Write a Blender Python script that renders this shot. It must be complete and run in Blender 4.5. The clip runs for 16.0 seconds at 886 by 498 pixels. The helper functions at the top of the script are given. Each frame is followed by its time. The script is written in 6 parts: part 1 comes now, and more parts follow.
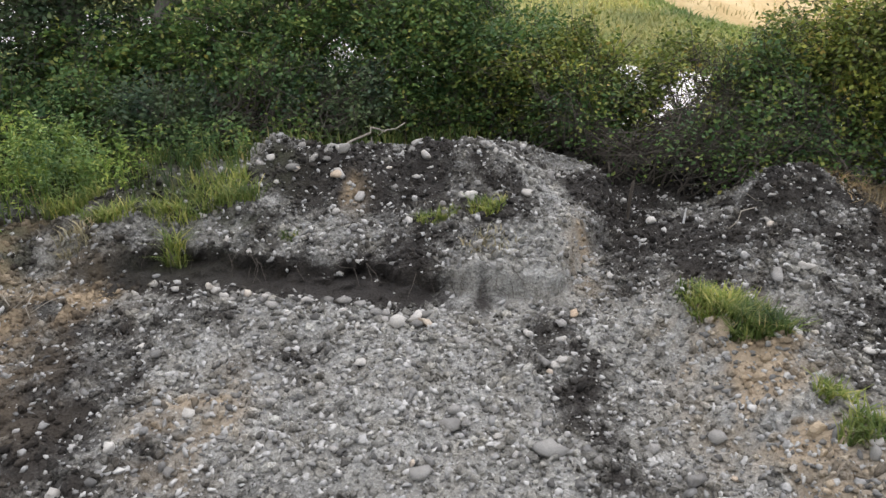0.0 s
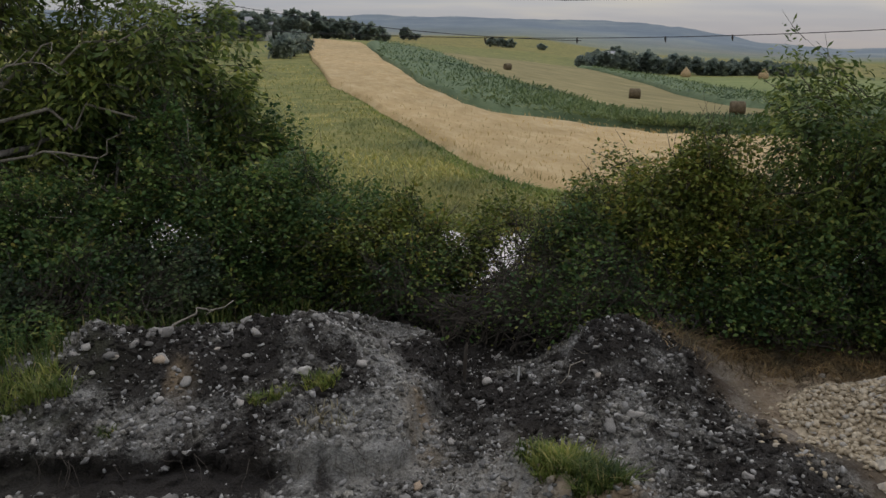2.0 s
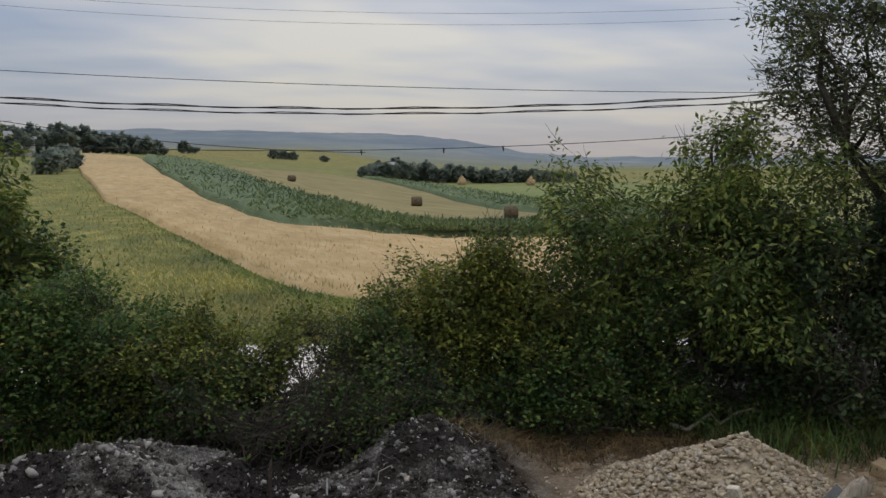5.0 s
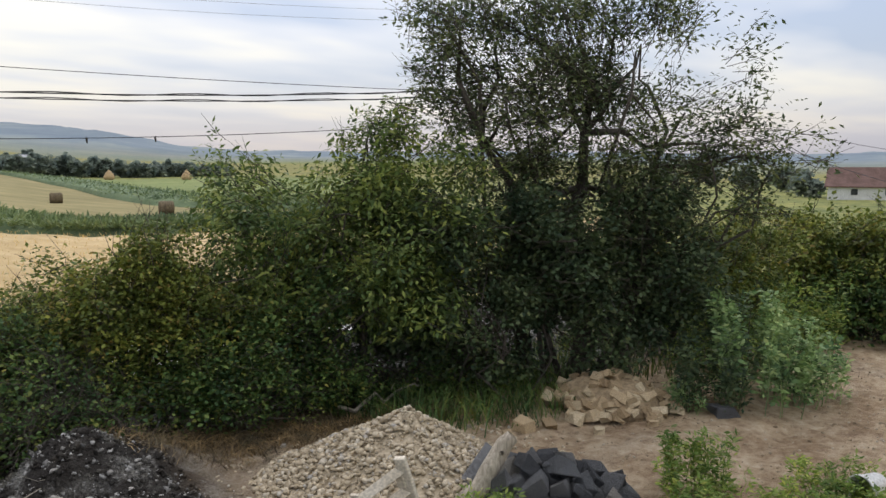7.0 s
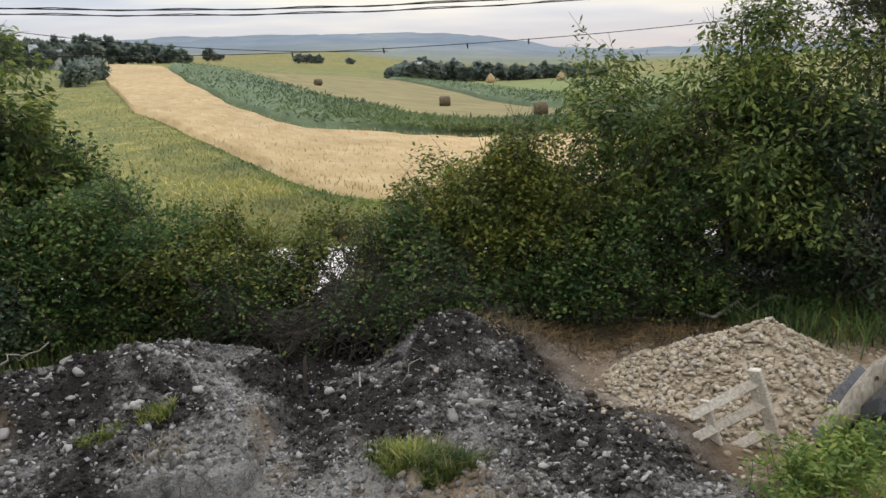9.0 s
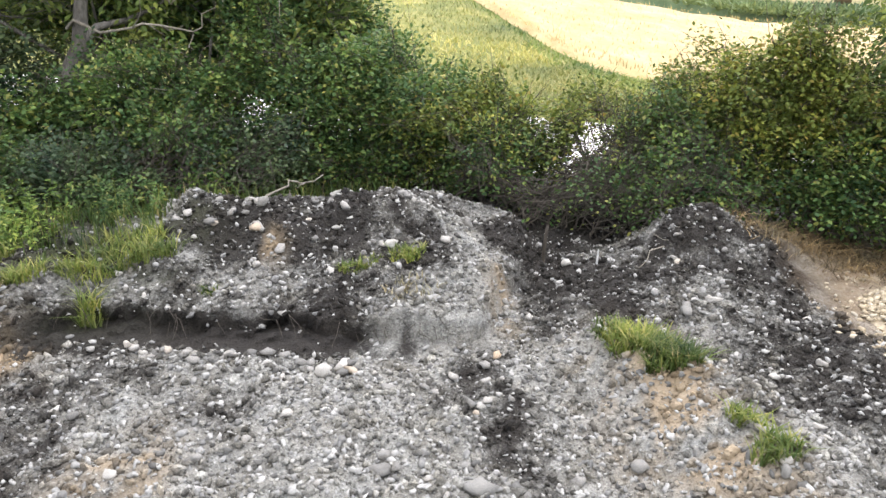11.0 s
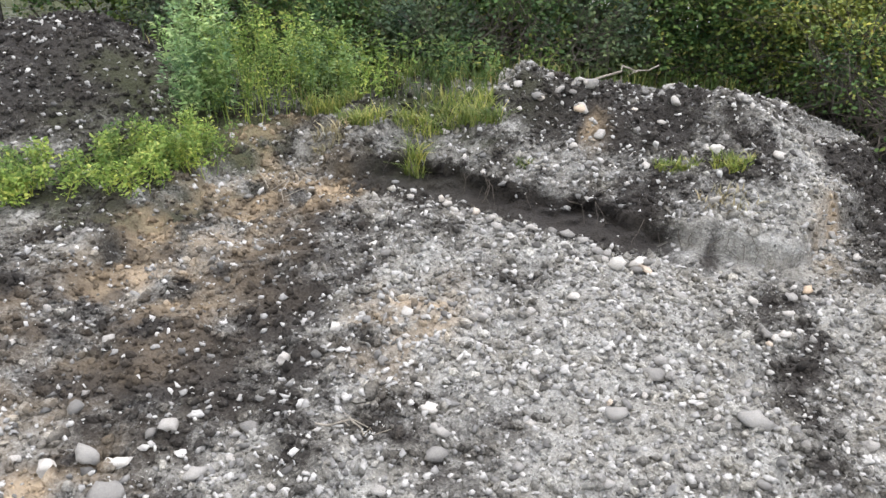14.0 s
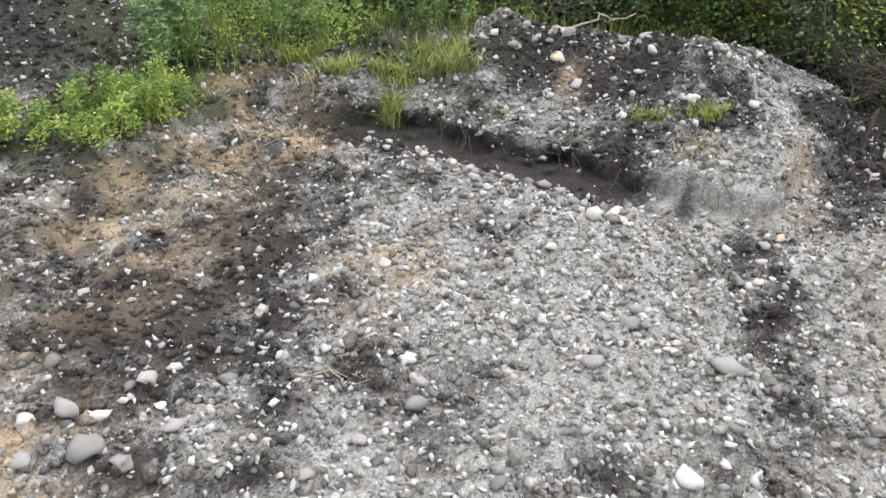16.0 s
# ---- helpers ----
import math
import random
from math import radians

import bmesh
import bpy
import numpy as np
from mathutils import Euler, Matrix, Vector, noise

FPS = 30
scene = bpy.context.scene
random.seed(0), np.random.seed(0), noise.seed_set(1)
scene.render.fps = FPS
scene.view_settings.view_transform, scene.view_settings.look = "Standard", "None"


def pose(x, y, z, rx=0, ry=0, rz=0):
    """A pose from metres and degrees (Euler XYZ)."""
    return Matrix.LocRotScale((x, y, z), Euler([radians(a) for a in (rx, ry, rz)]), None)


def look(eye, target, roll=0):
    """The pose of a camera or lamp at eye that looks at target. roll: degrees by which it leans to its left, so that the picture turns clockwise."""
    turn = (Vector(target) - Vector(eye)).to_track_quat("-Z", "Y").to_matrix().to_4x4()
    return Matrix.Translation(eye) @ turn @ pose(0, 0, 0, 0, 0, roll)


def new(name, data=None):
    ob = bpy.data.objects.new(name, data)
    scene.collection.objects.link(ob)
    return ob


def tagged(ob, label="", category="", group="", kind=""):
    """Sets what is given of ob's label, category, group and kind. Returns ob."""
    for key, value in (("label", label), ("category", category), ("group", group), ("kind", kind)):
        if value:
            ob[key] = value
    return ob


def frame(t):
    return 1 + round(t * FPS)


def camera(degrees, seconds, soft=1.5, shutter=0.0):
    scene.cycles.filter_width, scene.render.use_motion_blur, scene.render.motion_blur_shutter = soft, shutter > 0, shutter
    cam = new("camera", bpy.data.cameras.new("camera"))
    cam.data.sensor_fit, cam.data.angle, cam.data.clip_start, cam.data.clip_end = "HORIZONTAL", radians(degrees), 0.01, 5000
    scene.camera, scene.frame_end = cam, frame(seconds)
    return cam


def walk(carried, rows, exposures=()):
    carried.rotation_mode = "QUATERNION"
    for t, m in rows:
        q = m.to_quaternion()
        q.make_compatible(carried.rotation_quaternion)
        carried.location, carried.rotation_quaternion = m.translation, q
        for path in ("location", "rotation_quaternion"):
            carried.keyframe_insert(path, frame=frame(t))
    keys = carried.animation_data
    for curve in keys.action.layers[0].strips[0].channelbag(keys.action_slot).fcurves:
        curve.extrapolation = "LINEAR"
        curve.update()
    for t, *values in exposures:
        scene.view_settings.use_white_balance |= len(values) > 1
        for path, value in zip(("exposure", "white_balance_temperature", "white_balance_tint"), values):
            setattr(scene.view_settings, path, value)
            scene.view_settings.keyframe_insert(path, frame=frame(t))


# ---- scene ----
# ------------------------------------------------------------- camera
PATH_ROWS = [
    (0, 64.86, -0.53, -0.19, -0.015, 0.016, 3.797),
    (0.5, 68.32, -0.54, -2.94, 0.011, 0.041, 3.812),
    (1, 71.94, -0.90, -6.76, 0.028, 0.063, 3.817),
    (1.5, 74.66, -0.53, -9.27, 0.060, 0.077, 3.825),
    (2, 76.52, -0.26, -11.92, 0.095, 0.085, 3.832),
    (2.5, 78.33, -0.25, -14.45, 0.118, 0.103, 3.836),
    (3, 79.36, -0.34, -16.94, 0.134, 0.098, 3.847),
    (3.2, 79.79, -0.32, -17.86, 0.145, 0.102, 3.826),
    (5.3, 84.76, 0.56, -30.39, -0.031, 0.025, 3.837),
    (5.5, 84.87, 0.44, -33.31, -0.019, 0.032, 3.840),
    (6, 84.91, 0.20, -40.38, -0.027, 0.069, 3.810),
    (6.5, 84.56, 0.45, -47.53, -0.034, 0.064, 3.799),
    (7, 83.48, 0.29, -50.37, -0.031, 0.056, 3.783),
    (7.5, 81.63, 0.28, -50.29, -0.003, 0.001, 3.785),
    (8, 80.26, 1.42, -42.12, 0.043, -0.019, 3.792),
    (8.5, 79.09, 2.40, -32.95, 0.058, -0.047, 3.799),
    (9, 77.20, 2.67, -24.93, 0.051, -0.049, 3.777),
    (9.2, 76.53, 2.87, -21.44, 0.048, -0.072, 3.781),
    (11.3, 67.19, -0.99, -2.48, -0.096, -0.128, 3.788),
    (11.5, 66.24, -0.54, 0.99, -0.110, -0.126, 3.792),
    (12, 64.50, 1.12, 10.03, -0.082, -0.083, 3.784),
    (12.5, 62.74, -0.50, 13.44, -0.052, -0.057, 3.770),
    (13, 61.30, -1.86, 16.79, -0.047, -0.045, 3.748),
    (13.5, 60.44, -2.06, 17.89, -0.055, -0.061, 3.762),
    (14, 60.13, -2.08, 17.79, -0.070, -0.087, 3.771),
    (14.5, 59.17, -2.18, 17.50, -0.075, -0.104, 3.771),
    (15, 58.27, -2.40, 16.97, -0.089, -0.107, 3.760),
    (15.5, 57.40, -2.62, 16.35, -0.088, -0.095, 3.762),
    (16, 56.79, -2.70, 16.09, -0.093, -0.091, 3.763),
]
cam = camera(57.0, 16.0, soft=1.5)
walk(cam, [(t, pose(x, y, z, rx, ry, rz)) for t, rx, ry, rz, x, y, z in PATH_ROWS],
     exposures=[(0, 0.85), (0.3, 0.4), (0.5, 0.05), (0.9, -0.2), (1.4, -0.6), (2.5, -0.5), (3.2, -0.3), (5.3, -0.55), (6.2, -0.42), (6.9, 0.12), (7.7, 0.2), (8.3, 0.05), (8.9, 0.2),
                (9.3, 0.4), (10.5, 1.05), (11.3, 1.65), (12.5, 1.5), (16.0, 1.5)])
# ------------------------------------------------------------- world and light
SUN_EL, SUN_AZ = radians(52), radians(40)
world = bpy.data.worlds.new("evening_sky")
scene.world = world
world.use_nodes = True
wn, wl = world.node_tree.nodes, world.node_tree.links
wn.clear()


def wnode(kind, **props):
    nd = wn.new(kind)
    for k, v in props.items():
        if k == "operation":
            nd.operation = v
        elif k == "blend":
            nd.data_type = "RGBA"
            nd.blend_type = v
    return nd


sky = wn.new("ShaderNodeTexSky")
sky.sky_type = "NISHITA"
sky.sun_disc = False
sky.sun_elevation, sky.sun_rotation = SUN_EL, SUN_AZ
sky.air_density, sky.dust_density = 1.0, 2.0
coord = wn.new("ShaderNodeTexCoord")
sep = wn.new("ShaderNodeSeparateXYZ")
wl.new(coord.outputs["Generated"], sep.inputs[0])
# flat cloud deck: the view direction laid on a level sheet
lift = wnode("ShaderNodeMath", operation="MAXIMUM")
wl.new(sep.outputs["Z"], lift.inputs[0])
lift.inputs[1].default_value = 0.0
lift2 = wnode("ShaderNodeMath", operation="ADD")
wl.new(lift.outputs[0], lift2.inputs[0])
lift2.inputs[1].default_value = 0.10
dx = wnode("ShaderNodeMath", operation="DIVIDE")
dy = wnode("ShaderNodeMath", operation="DIVIDE")
for nd, ax in ((dx, "X"), (dy, "Y")):
    wl.new(sep.outputs[ax], nd.inputs[0])
    wl.new(lift2.outputs[0], nd.inputs[1])
comb = wn.new("ShaderNodeCombineXYZ")
wl.new(dx.outputs[0], comb.inputs[0])
wl.new(dy.outputs[0], comb.inputs[1])
turned = wn.new("ShaderNodeMapping")
turned.inputs["Rotation"].default_value = (0, 0, radians(38))
turned.inputs["Scale"].default_value = (0.55, 0.9, 1.0)
wl.new(comb.outputs[0], turned.inputs["Vector"])
clouds = wn.new("ShaderNodeTexNoise")
clouds.inputs["Scale"].default_value = 0.8
clouds.inputs["Detail"].default_value = 3.5
clouds.inputs["Roughness"].default_value = 0.5
wl.new(turned.outputs[0], clouds.inputs["Vector"])
ramp = wn.new("ShaderNodeValToRGB")
ramp.color_ramp.elements[0].position = 0.39
ramp.color_ramp.elements[0].color = (0.37, 0.425, 0.57, 1)
ramp.color_ramp.elements[1].position = 0.61
ramp.color_ramp.elements[1].color = (0.90, 0.825, 0.71, 1)
mid = ramp.color_ramp.elements.new(0.50)
mid.color = (0.61, 0.61, 0.67, 1)
wl.new(clouds.outputs["Fac"], ramp.inputs[0])
# towards the horizon the deck thins into a pale lilac haze
haze = wn.new("ShaderNodeMapRange")
haze.inputs["From Min"].default_value = 0.0
haze.inputs["From Max"].default_value = 0.12
haze.inputs["To Min"].default_value = 0.85
haze.inputs["To Max"].default_value = 0.0
wl.new(sep.outputs["Z"], haze.inputs["Value"])
deck = wnode("ShaderNodeMix", blend="MIX")
wl.new(haze.outputs[0], deck.inputs["Factor"])
wl.new(ramp.outputs[0], deck.inputs["A"])
deck.inputs["B"].default_value = (0.60, 0.60, 0.70, 1)
blend = wnode("ShaderNodeMix", blend="ADD")
blend.inputs["Factor"].default_value = 0.055
wl.new(deck.outputs["Result"], blend.inputs["A"])
wl.new(sky.outputs[0], blend.inputs["B"])
# an overcast sky is brighter overhead than at the horizon
zen = wn.new("ShaderNodeMapRange")
zen.inputs["From Min"].default_value = 0.0
zen.inputs["From Max"].default_value = 1.0
zen.inputs["To Min"].default_value = 0.80
zen.inputs["To Max"].default_value = 1.75
wl.new(lift.outputs[0], zen.inputs["Value"])
bright = wnode("ShaderNodeMix", blend="MULTIPLY")
bright.inputs["Factor"].default_value = 1.0
wl.new(blend.outputs["Result"], bright.inputs["A"])
wl.new(zen.outputs[0], bright.inputs["B"])
back = wn.new("ShaderNodeBackground")
back.inputs["Strength"].default_value = 0.82
wl.new(bright.outputs["Result"], back.inputs["Color"])
wout = wn.new("ShaderNodeOutputWorld")
wl.new(back.outputs[0], wout.inputs["Surface"])

sun = new("sun", bpy.data.lights.new("sun", "SUN"))
sun.data.energy, sun.data.angle, sun.data.color = 0.75, radians(40), (1.0, 0.95, 0.87)
sun.matrix_world = look((0, 0, 0), (math.sin(SUN_AZ) * -math.cos(SUN_EL), -math.cos(SUN_AZ) * math.cos(SUN_EL), -math.sin(SUN_EL)))


# ------------------------------------------------------------- materials
def shader(name, rough=0.9):
    m = bpy.data.materials.new(name)
    m.use_nodes = True
    n, l = m.node_tree.nodes, m.node_tree.links
    b = n["Principled BSDF"]
    b.inputs["Roughness"].default_value = rough
    b.inputs["Specular IOR Level"].default_value = 0.25
    return m, n, l, b


def noise_node(n, l, scale, detail=4, vec=None, rough=0.55):
    t = n.new("ShaderNodeTexNoise")
    t.inputs["Scale"].default_value = scale
    t.inputs["Detail"].default_value = detail
    t.inputs["Roughness"].default_value = rough
    if vec:
        l.new(vec, t.inputs["Vector"])
    return t


def ramp_node(n, l, fac, stops):
    r = n.new("ShaderNodeValToRGB")
    e = r.color_ramp.elements
    e[0].position, e[0].color = stops[0][0], (*stops[0][1], 1)
    e[1].position, e[1].color = stops[-1][0], (*stops[-1][1], 1)
    for p, c in stops[1:-1]:
        x = e.new(p)
        x.color = (*c, 1)
    l.new(fac, r.inputs[0])
    return r


def mix_node(n, l, fac, a, b, kind="MIX"):
    m = n.new("ShaderNodeMix")
    m.data_type = "RGBA"
    m.blend_type = kind
    for v, k in ((fac, "Factor"), (a, "A"), (b, "B")):
        if isinstance(v, (int, float)):
            m.inputs[k].default_value = v
        elif isinstance(v, tuple):
            m.inputs[k].default_value = (*v, 1)
        else:
            l.new(v, m.inputs[k])
    return m.outputs["Result"]


def relief(n, l, b, height, strength, distance):
    k = n.new("ShaderNodeBump")
    k.inputs["Strength"].default_value = strength
    k.inputs["Distance"].default_value = distance
    l.new(height, k.inputs["Height"])
    l.new(k.outputs[0], b.inputs["Normal"])


def plain_mat(name, stops, scale, fine, rough=0.85, bump=0.4, dist=0.01, stretch=None, metal=0.0):
    """Two scales of noise: broad colour patches, fine grain and relief."""
    m, n, l, b = shader(name, rough)
    c = n.new("ShaderNodeTexCoord")
    vec = c.outputs["Object"]
    if stretch:
        mp = n.new("ShaderNodeMapping")
        mp.inputs["Scale"].default_value = stretch
        l.new(vec, mp.inputs["Vector"])
        vec = mp.outputs[0]
    big = noise_node(n, l, scale, 5, vec)
    small = noise_node(n, l, fine, 3, vec)
    r = ramp_node(n, l, big.outputs["Fac"], stops)
    g = ramp_node(n, l, small.outputs["Fac"], [(0.3, (0.7, 0.7, 0.7)), (0.7, (1.25, 1.25, 1.25))])
    l.new(mix_node(n, l, 1.0, r.outputs[0], g.outputs[0], "MULTIPLY"), b.inputs["Base Color"])
    b.inputs["Metallic"].default_value = metal
    relief(n, l, b, small.outputs["Fac"], bump, dist)
    return m


def island_mat(name, stops, rough=0.85, grain=18.0, bump=0.4, dist=0.01, shift=0.0, objectwise=False):
    """Each separate piece takes its own shade from the stops."""
    m, n, l, b = shader(name, rough)
    if objectwise:
        o = n.new("ShaderNodeObjectInfo").outputs["Random"]
    else:
        o = n.new("ShaderNodeNewGeometry").outputs["Random Per Island"]
    r = ramp_node(n, l, o, stops)
    c = n.new("ShaderNodeTexCoord")
    small = noise_node(n, l, grain, 4, c.outputs["Object"])
    g = ramp_node(n, l, small.outputs["Fac"], [(0.3, (0.65, 0.65, 0.65)), (0.7, (1.2, 1.2, 1.2))])
    l.new(mix_node(n, l, 1.0, r.outputs[0], g.outputs[0], "MULTIPLY"), b.inputs["Base Color"])
    relief(n, l, b, small.outputs["Fac"], bump, dist)
    return m


def leaf_mat(name, stops, through_light=0.3, patch=1.5):
    """Leaves: a shade for each, broad patches of tone over the plant, light passing through the blade."""
    m, n, l, b = shader(name, 0.55)
    o = n.new("ShaderNodeNewGeometry").outputs["Random Per Island"]
    r = ramp_node(n, l, o, stops)
    c = n.new("ShaderNodeTexCoord")
    big = noise_node(n, l, patch, 3, c.outputs["Object"])
    g = ramp_node(n, l, big.outputs["Fac"], [(0.33, (0.48, 0.58, 0.62)), (0.67, (1.55, 1.42, 1.1))])
    col = mix_node(n, l, 1.0, r.outputs[0], g.outputs[0], "MULTIPLY")
    l.new(col, b.inputs["Base Color"])
    tr = n.new("ShaderNodeBsdfTranslucent")
    l.new(col, tr.inputs["Color"])
    mx = n.new("ShaderNodeMixShader")
    mx.inputs[0].default_value = through_light
    l.new(b.outputs[0], mx.inputs[1])
    l.new(tr.outputs[0], mx.inputs[2])
    l.new(mx.outputs[0], n["Material Output"].inputs["Surface"])
    return m


LEAF_DARK = leaf_mat("hedge_leaf", [(0.0, (0.043, 0.091, 0.036)), (0.5, (0.082, 0.150, 0.050)), (0.85, (0.144, 0.204, 0.060)), (1.0, (0.228, 0.228, 0.072))])
LEAF_YELLOW = leaf_mat("yellowing_leaf", [(0.0, (0.078, 0.111, 0.029)), (0.5, (0.150, 0.192, 0.047)), (0.88, (0.247, 0.273, 0.065)), (1.0, (0.260, 0.195, 0.065))])
LEAF_WALNUT = leaf_mat("walnut_leaf", [(0.0, (0.076, 0.122, 0.041)), (0.6, (0.146, 0.207, 0.061)), (1.0, (0.281, 0.317, 0.091))])
LEAF_BLUE = leaf_mat("bluish_leaf", [(0.0, (0.044, 0.073, 0.042)), (0.6, (0.075, 0.116, 0.062)), (1.0, (0.132, 0.165, 0.088))])
LEAF_TALL = leaf_mat("tall_tree_leaf", [(0.0, (0.055, 0.080, 0.042)), (0.6, (0.108, 0.142, 0.068)), (1.0, (0.20, 0.225, 0.11))])
LEAF_BRIGHT = leaf_mat("weed_leaf", [(0.0, (0.106, 0.181, 0.044)), (0.6, (0.188, 0.281, 0.069)), (1.0, (0.362, 0.400, 0.125))], 0.35, 2.0)
GRASS_PALE = leaf_mat("pale_grass_blade", [(0.0, (0.09, 0.14, 0.03)), (0.6, (0.18, 0.22, 0.06)), (1.0, (0.36, 0.34, 0.14))], 0.3, 3.0)
LEAF_SILVER = leaf_mat("mugwort_leaf", [(0.0, (0.132, 0.228, 0.096)), (0.6, (0.228, 0.348, 0.156)), (1.0, (0.372, 0.468, 0.252))], 0.3, 2.0)
GRASS = leaf_mat("grass_blade", [(0.0, (0.04, 0.072, 0.02)), (0.6, (0.085, 0.125, 0.035)), (0.88, (0.15, 0.17, 0.055)), (1.0, (0.32, 0.27, 0.14))], 0.3, 2.0)
STRAW = leaf_mat("straw", [(0.0, (0.20, 0.17, 0.11)), (0.6, (0.30, 0.26, 0.175)), (1.0, (0.42, 0.38, 0.27))], 0.15, 2.0)
MEADOW_BLADE = leaf_mat("meadow_blade", [(0.0, (0.21, 0.235, 0.085)), (0.6, (0.33, 0.335, 0.135)), (1.0, (0.50, 0.45, 0.22))], 0.4, 0.15)
GREEN_BLADE = leaf_mat("field_edge_blade", [(0.0, (0.13, 0.20, 0.05)), (0.6, (0.20, 0.27, 0.08)), (1.0, (0.30, 0.33, 0.12))], 0.4, 0.15)
BROWN_STRAW = leaf_mat("brown_straw", [(0.0, (0.055, 0.04, 0.025)), (0.6, (0.15, 0.11, 0.065)), (1.0, (0.30, 0.23, 0.14))], 0.15, 2.0)
WHEAT = leaf_mat("wheat_ear", [(0.0, (0.48, 0.36, 0.17)), (0.6, (0.58, 0.44, 0.22)), (1.0, (0.66, 0.52, 0.29))], 0.45, 0.06)
CORN = leaf_mat("corn_leaf", [(0.0, (0.11, 0.16, 0.085)), (0.7, (0.155, 0.215, 0.105)), (1.0, (0.21, 0.26, 0.135))], 0.2, 0.06)
# distant trees: pale bluish air haze is put into the leaf colour
HAZED_FAR_LEAF = leaf_mat("hazed_far_leaf", [(0.0, (0.22, 0.27, 0.27)), (1.0, (0.31, 0.36, 0.34))], 0.5, 0.1)
BARK = plain_mat("bark", [(0.3, (0.045, 0.038, 0.030)), (0.7, (0.12, 0.105, 0.088))], 3.0, 30.0, 0.9, 0.8, 0.02, (1, 1, 0.35))
GREY_BARK = plain_mat("grey_bark", [(0.3, (0.075, 0.068, 0.06)), (0.7, (0.21, 0.195, 0.175))], 3.0, 30.0, 0.9, 1.0, 0.03, (1, 1, 0.35))
PALE_BARK = plain_mat("pale_bark", [(0.3, (0.17, 0.15, 0.12)), (0.7, (0.34, 0.31, 0.26))], 3.0, 30.0, 0.9, 0.8, 0.02, (1, 1, 0.35))


# ------------------------------------------------------------- mesh tools
def sheet(name, verts, faces, mat, parent=None):
    me = bpy.data.meshes.new(name)
    verts = np.asarray(verts, np.float32).reshape(-1, 3)
    faces = np.asarray(faces, np.int32)
    k = faces.shape[1]
    me.vertices.add(len(verts))
    me.vertices.foreach_set("co", verts.ravel())
    me.loops.add(faces.size)
    me.loops.foreach_set("vertex_index", faces.ravel())
    me.polygons.add(len(faces))
    me.polygons.foreach_set("loop_start", np.arange(0, faces.size, k, dtype=np.int32))
    me.polygons.foreach_set("loop_total", np.full(len(faces), k, np.int32))
    me.update(calc_edges=True)
    me.materials.append(mat)
    ob = new(name, me)
    if parent:
        ob.parent = parent
    return ob


def smooth(ob):
    ob.data.polygons.foreach_set("use_smooth", np.ones(len(ob.data.polygons), bool))
    return ob


def part(name, bm, mat, parent=None, label=""):
    me = bpy.data.meshes.new(name)
    bm.to_mesh(me)
    bm.free()
    me.materials.append(mat)
    ob = new(name, me)
    if parent:
        ob.parent = parent
    if label:
        tagged(ob, label)
    return ob


def anchor(name, place=(0, 0, 0), rz=0.0, label="", category="", group="", kind=""):
    ob = new(name)
    ob.matrix_basis = pose(*place, 0, 0, rz)
    return tagged(ob, label, category, group, kind)


def grid_faces(nu, nv):
    i = np.arange(nu - 1)[:, None] * nv
    j = np.arange(nv - 1)[None, :]
    a = (i + j).ravel()
    f = np.stack([a, a + nv, a + nv + 1, a + 1], 1)
    return f


rng = np.random.default_rng(7)
_lat = np.random.default_rng(3).random((64, 64, 64)).astype(np.float32)


def vnoise(x, y, z=0.0, f=1.0):
    """Smooth value noise, -1 to 1."""
    x, y, z = np.broadcast_arrays(np.asarray(x, float) * f + 100.3, np.asarray(y, float) * f + 57.7, np.asarray(z, float) * f + 11.1)
    xi, yi, zi = np.floor(x).astype(int), np.floor(y).astype(int), np.floor(z).astype(int)
    u, v, w = x - xi, y - yi, z - zi
    u, v, w = u * u * (3 - 2 * u), v * v * (3 - 2 * v), w * w * (3 - 2 * w)
    tot = 0
    for a in (0, 1):
        for b in (0, 1):
            for c in (0, 1):
                tot = tot + _lat[(xi + a) % 64, (yi + b) % 64, (zi + c) % 64] * (u if a else 1 - u) * (v if b else 1 - v) * (w if c else 1 - w)
    return tot * 2 - 1


def fbm(x, y, f=1.0, octaves=4, gain=0.5):
    tot, amp = 0, 1.0
    for o in range(octaves):
        tot = tot + amp * vnoise(x, y, o * 7.3, f)
        amp, f = amp * gain, f * 2.03
    return tot


def sm(a, b, x):
    t = np.clip((np.asarray(x, float) - a) / (b - a), 0, 1)
    return t * t * (3 - 2 * t)


def leaves(name, at, size, mat, parent=None, aspect=0.5, hang=0.3, seed=1, out=None):
    """Folded blades of four corners at the given points. hang: how far the tips droop. out: rough growing directions."""
    g = np.random.default_rng(seed)
    n = len(at)
    d = g.normal(size=(n, 3))
    if out is not None:
        d += out * 1.2
    d[:, 2] = d[:, 2] * 0.55 - hang
    d /= np.linalg.norm(d, axis=1)[:, None]
    up = g.normal(size=(n, 3)) * 0.6 + (0, 0, 1.0)
    side = np.cross(d, up)
    side /= np.linalg.norm(side, axis=1)[:, None] + 1e-9
    nor = np.cross(side, d)
    L = (np.broadcast_to(np.asarray(size, float), (n,)) * g.uniform(0.65, 1.3, n))[:, None]
    W = L * aspect * 0.5
    v = np.empty((n, 4, 3))
    v[:, 0] = at
    v[:, 1] = at + d * L * 0.5 + side * W + nor * W * 0.35
    v[:, 2] = at + d * L
    v[:, 3] = at + d * L * 0.5 - side * W + nor * W * 0.35
    return sheet(name, v, np.arange(n * 4).reshape(n, 4), mat, parent)


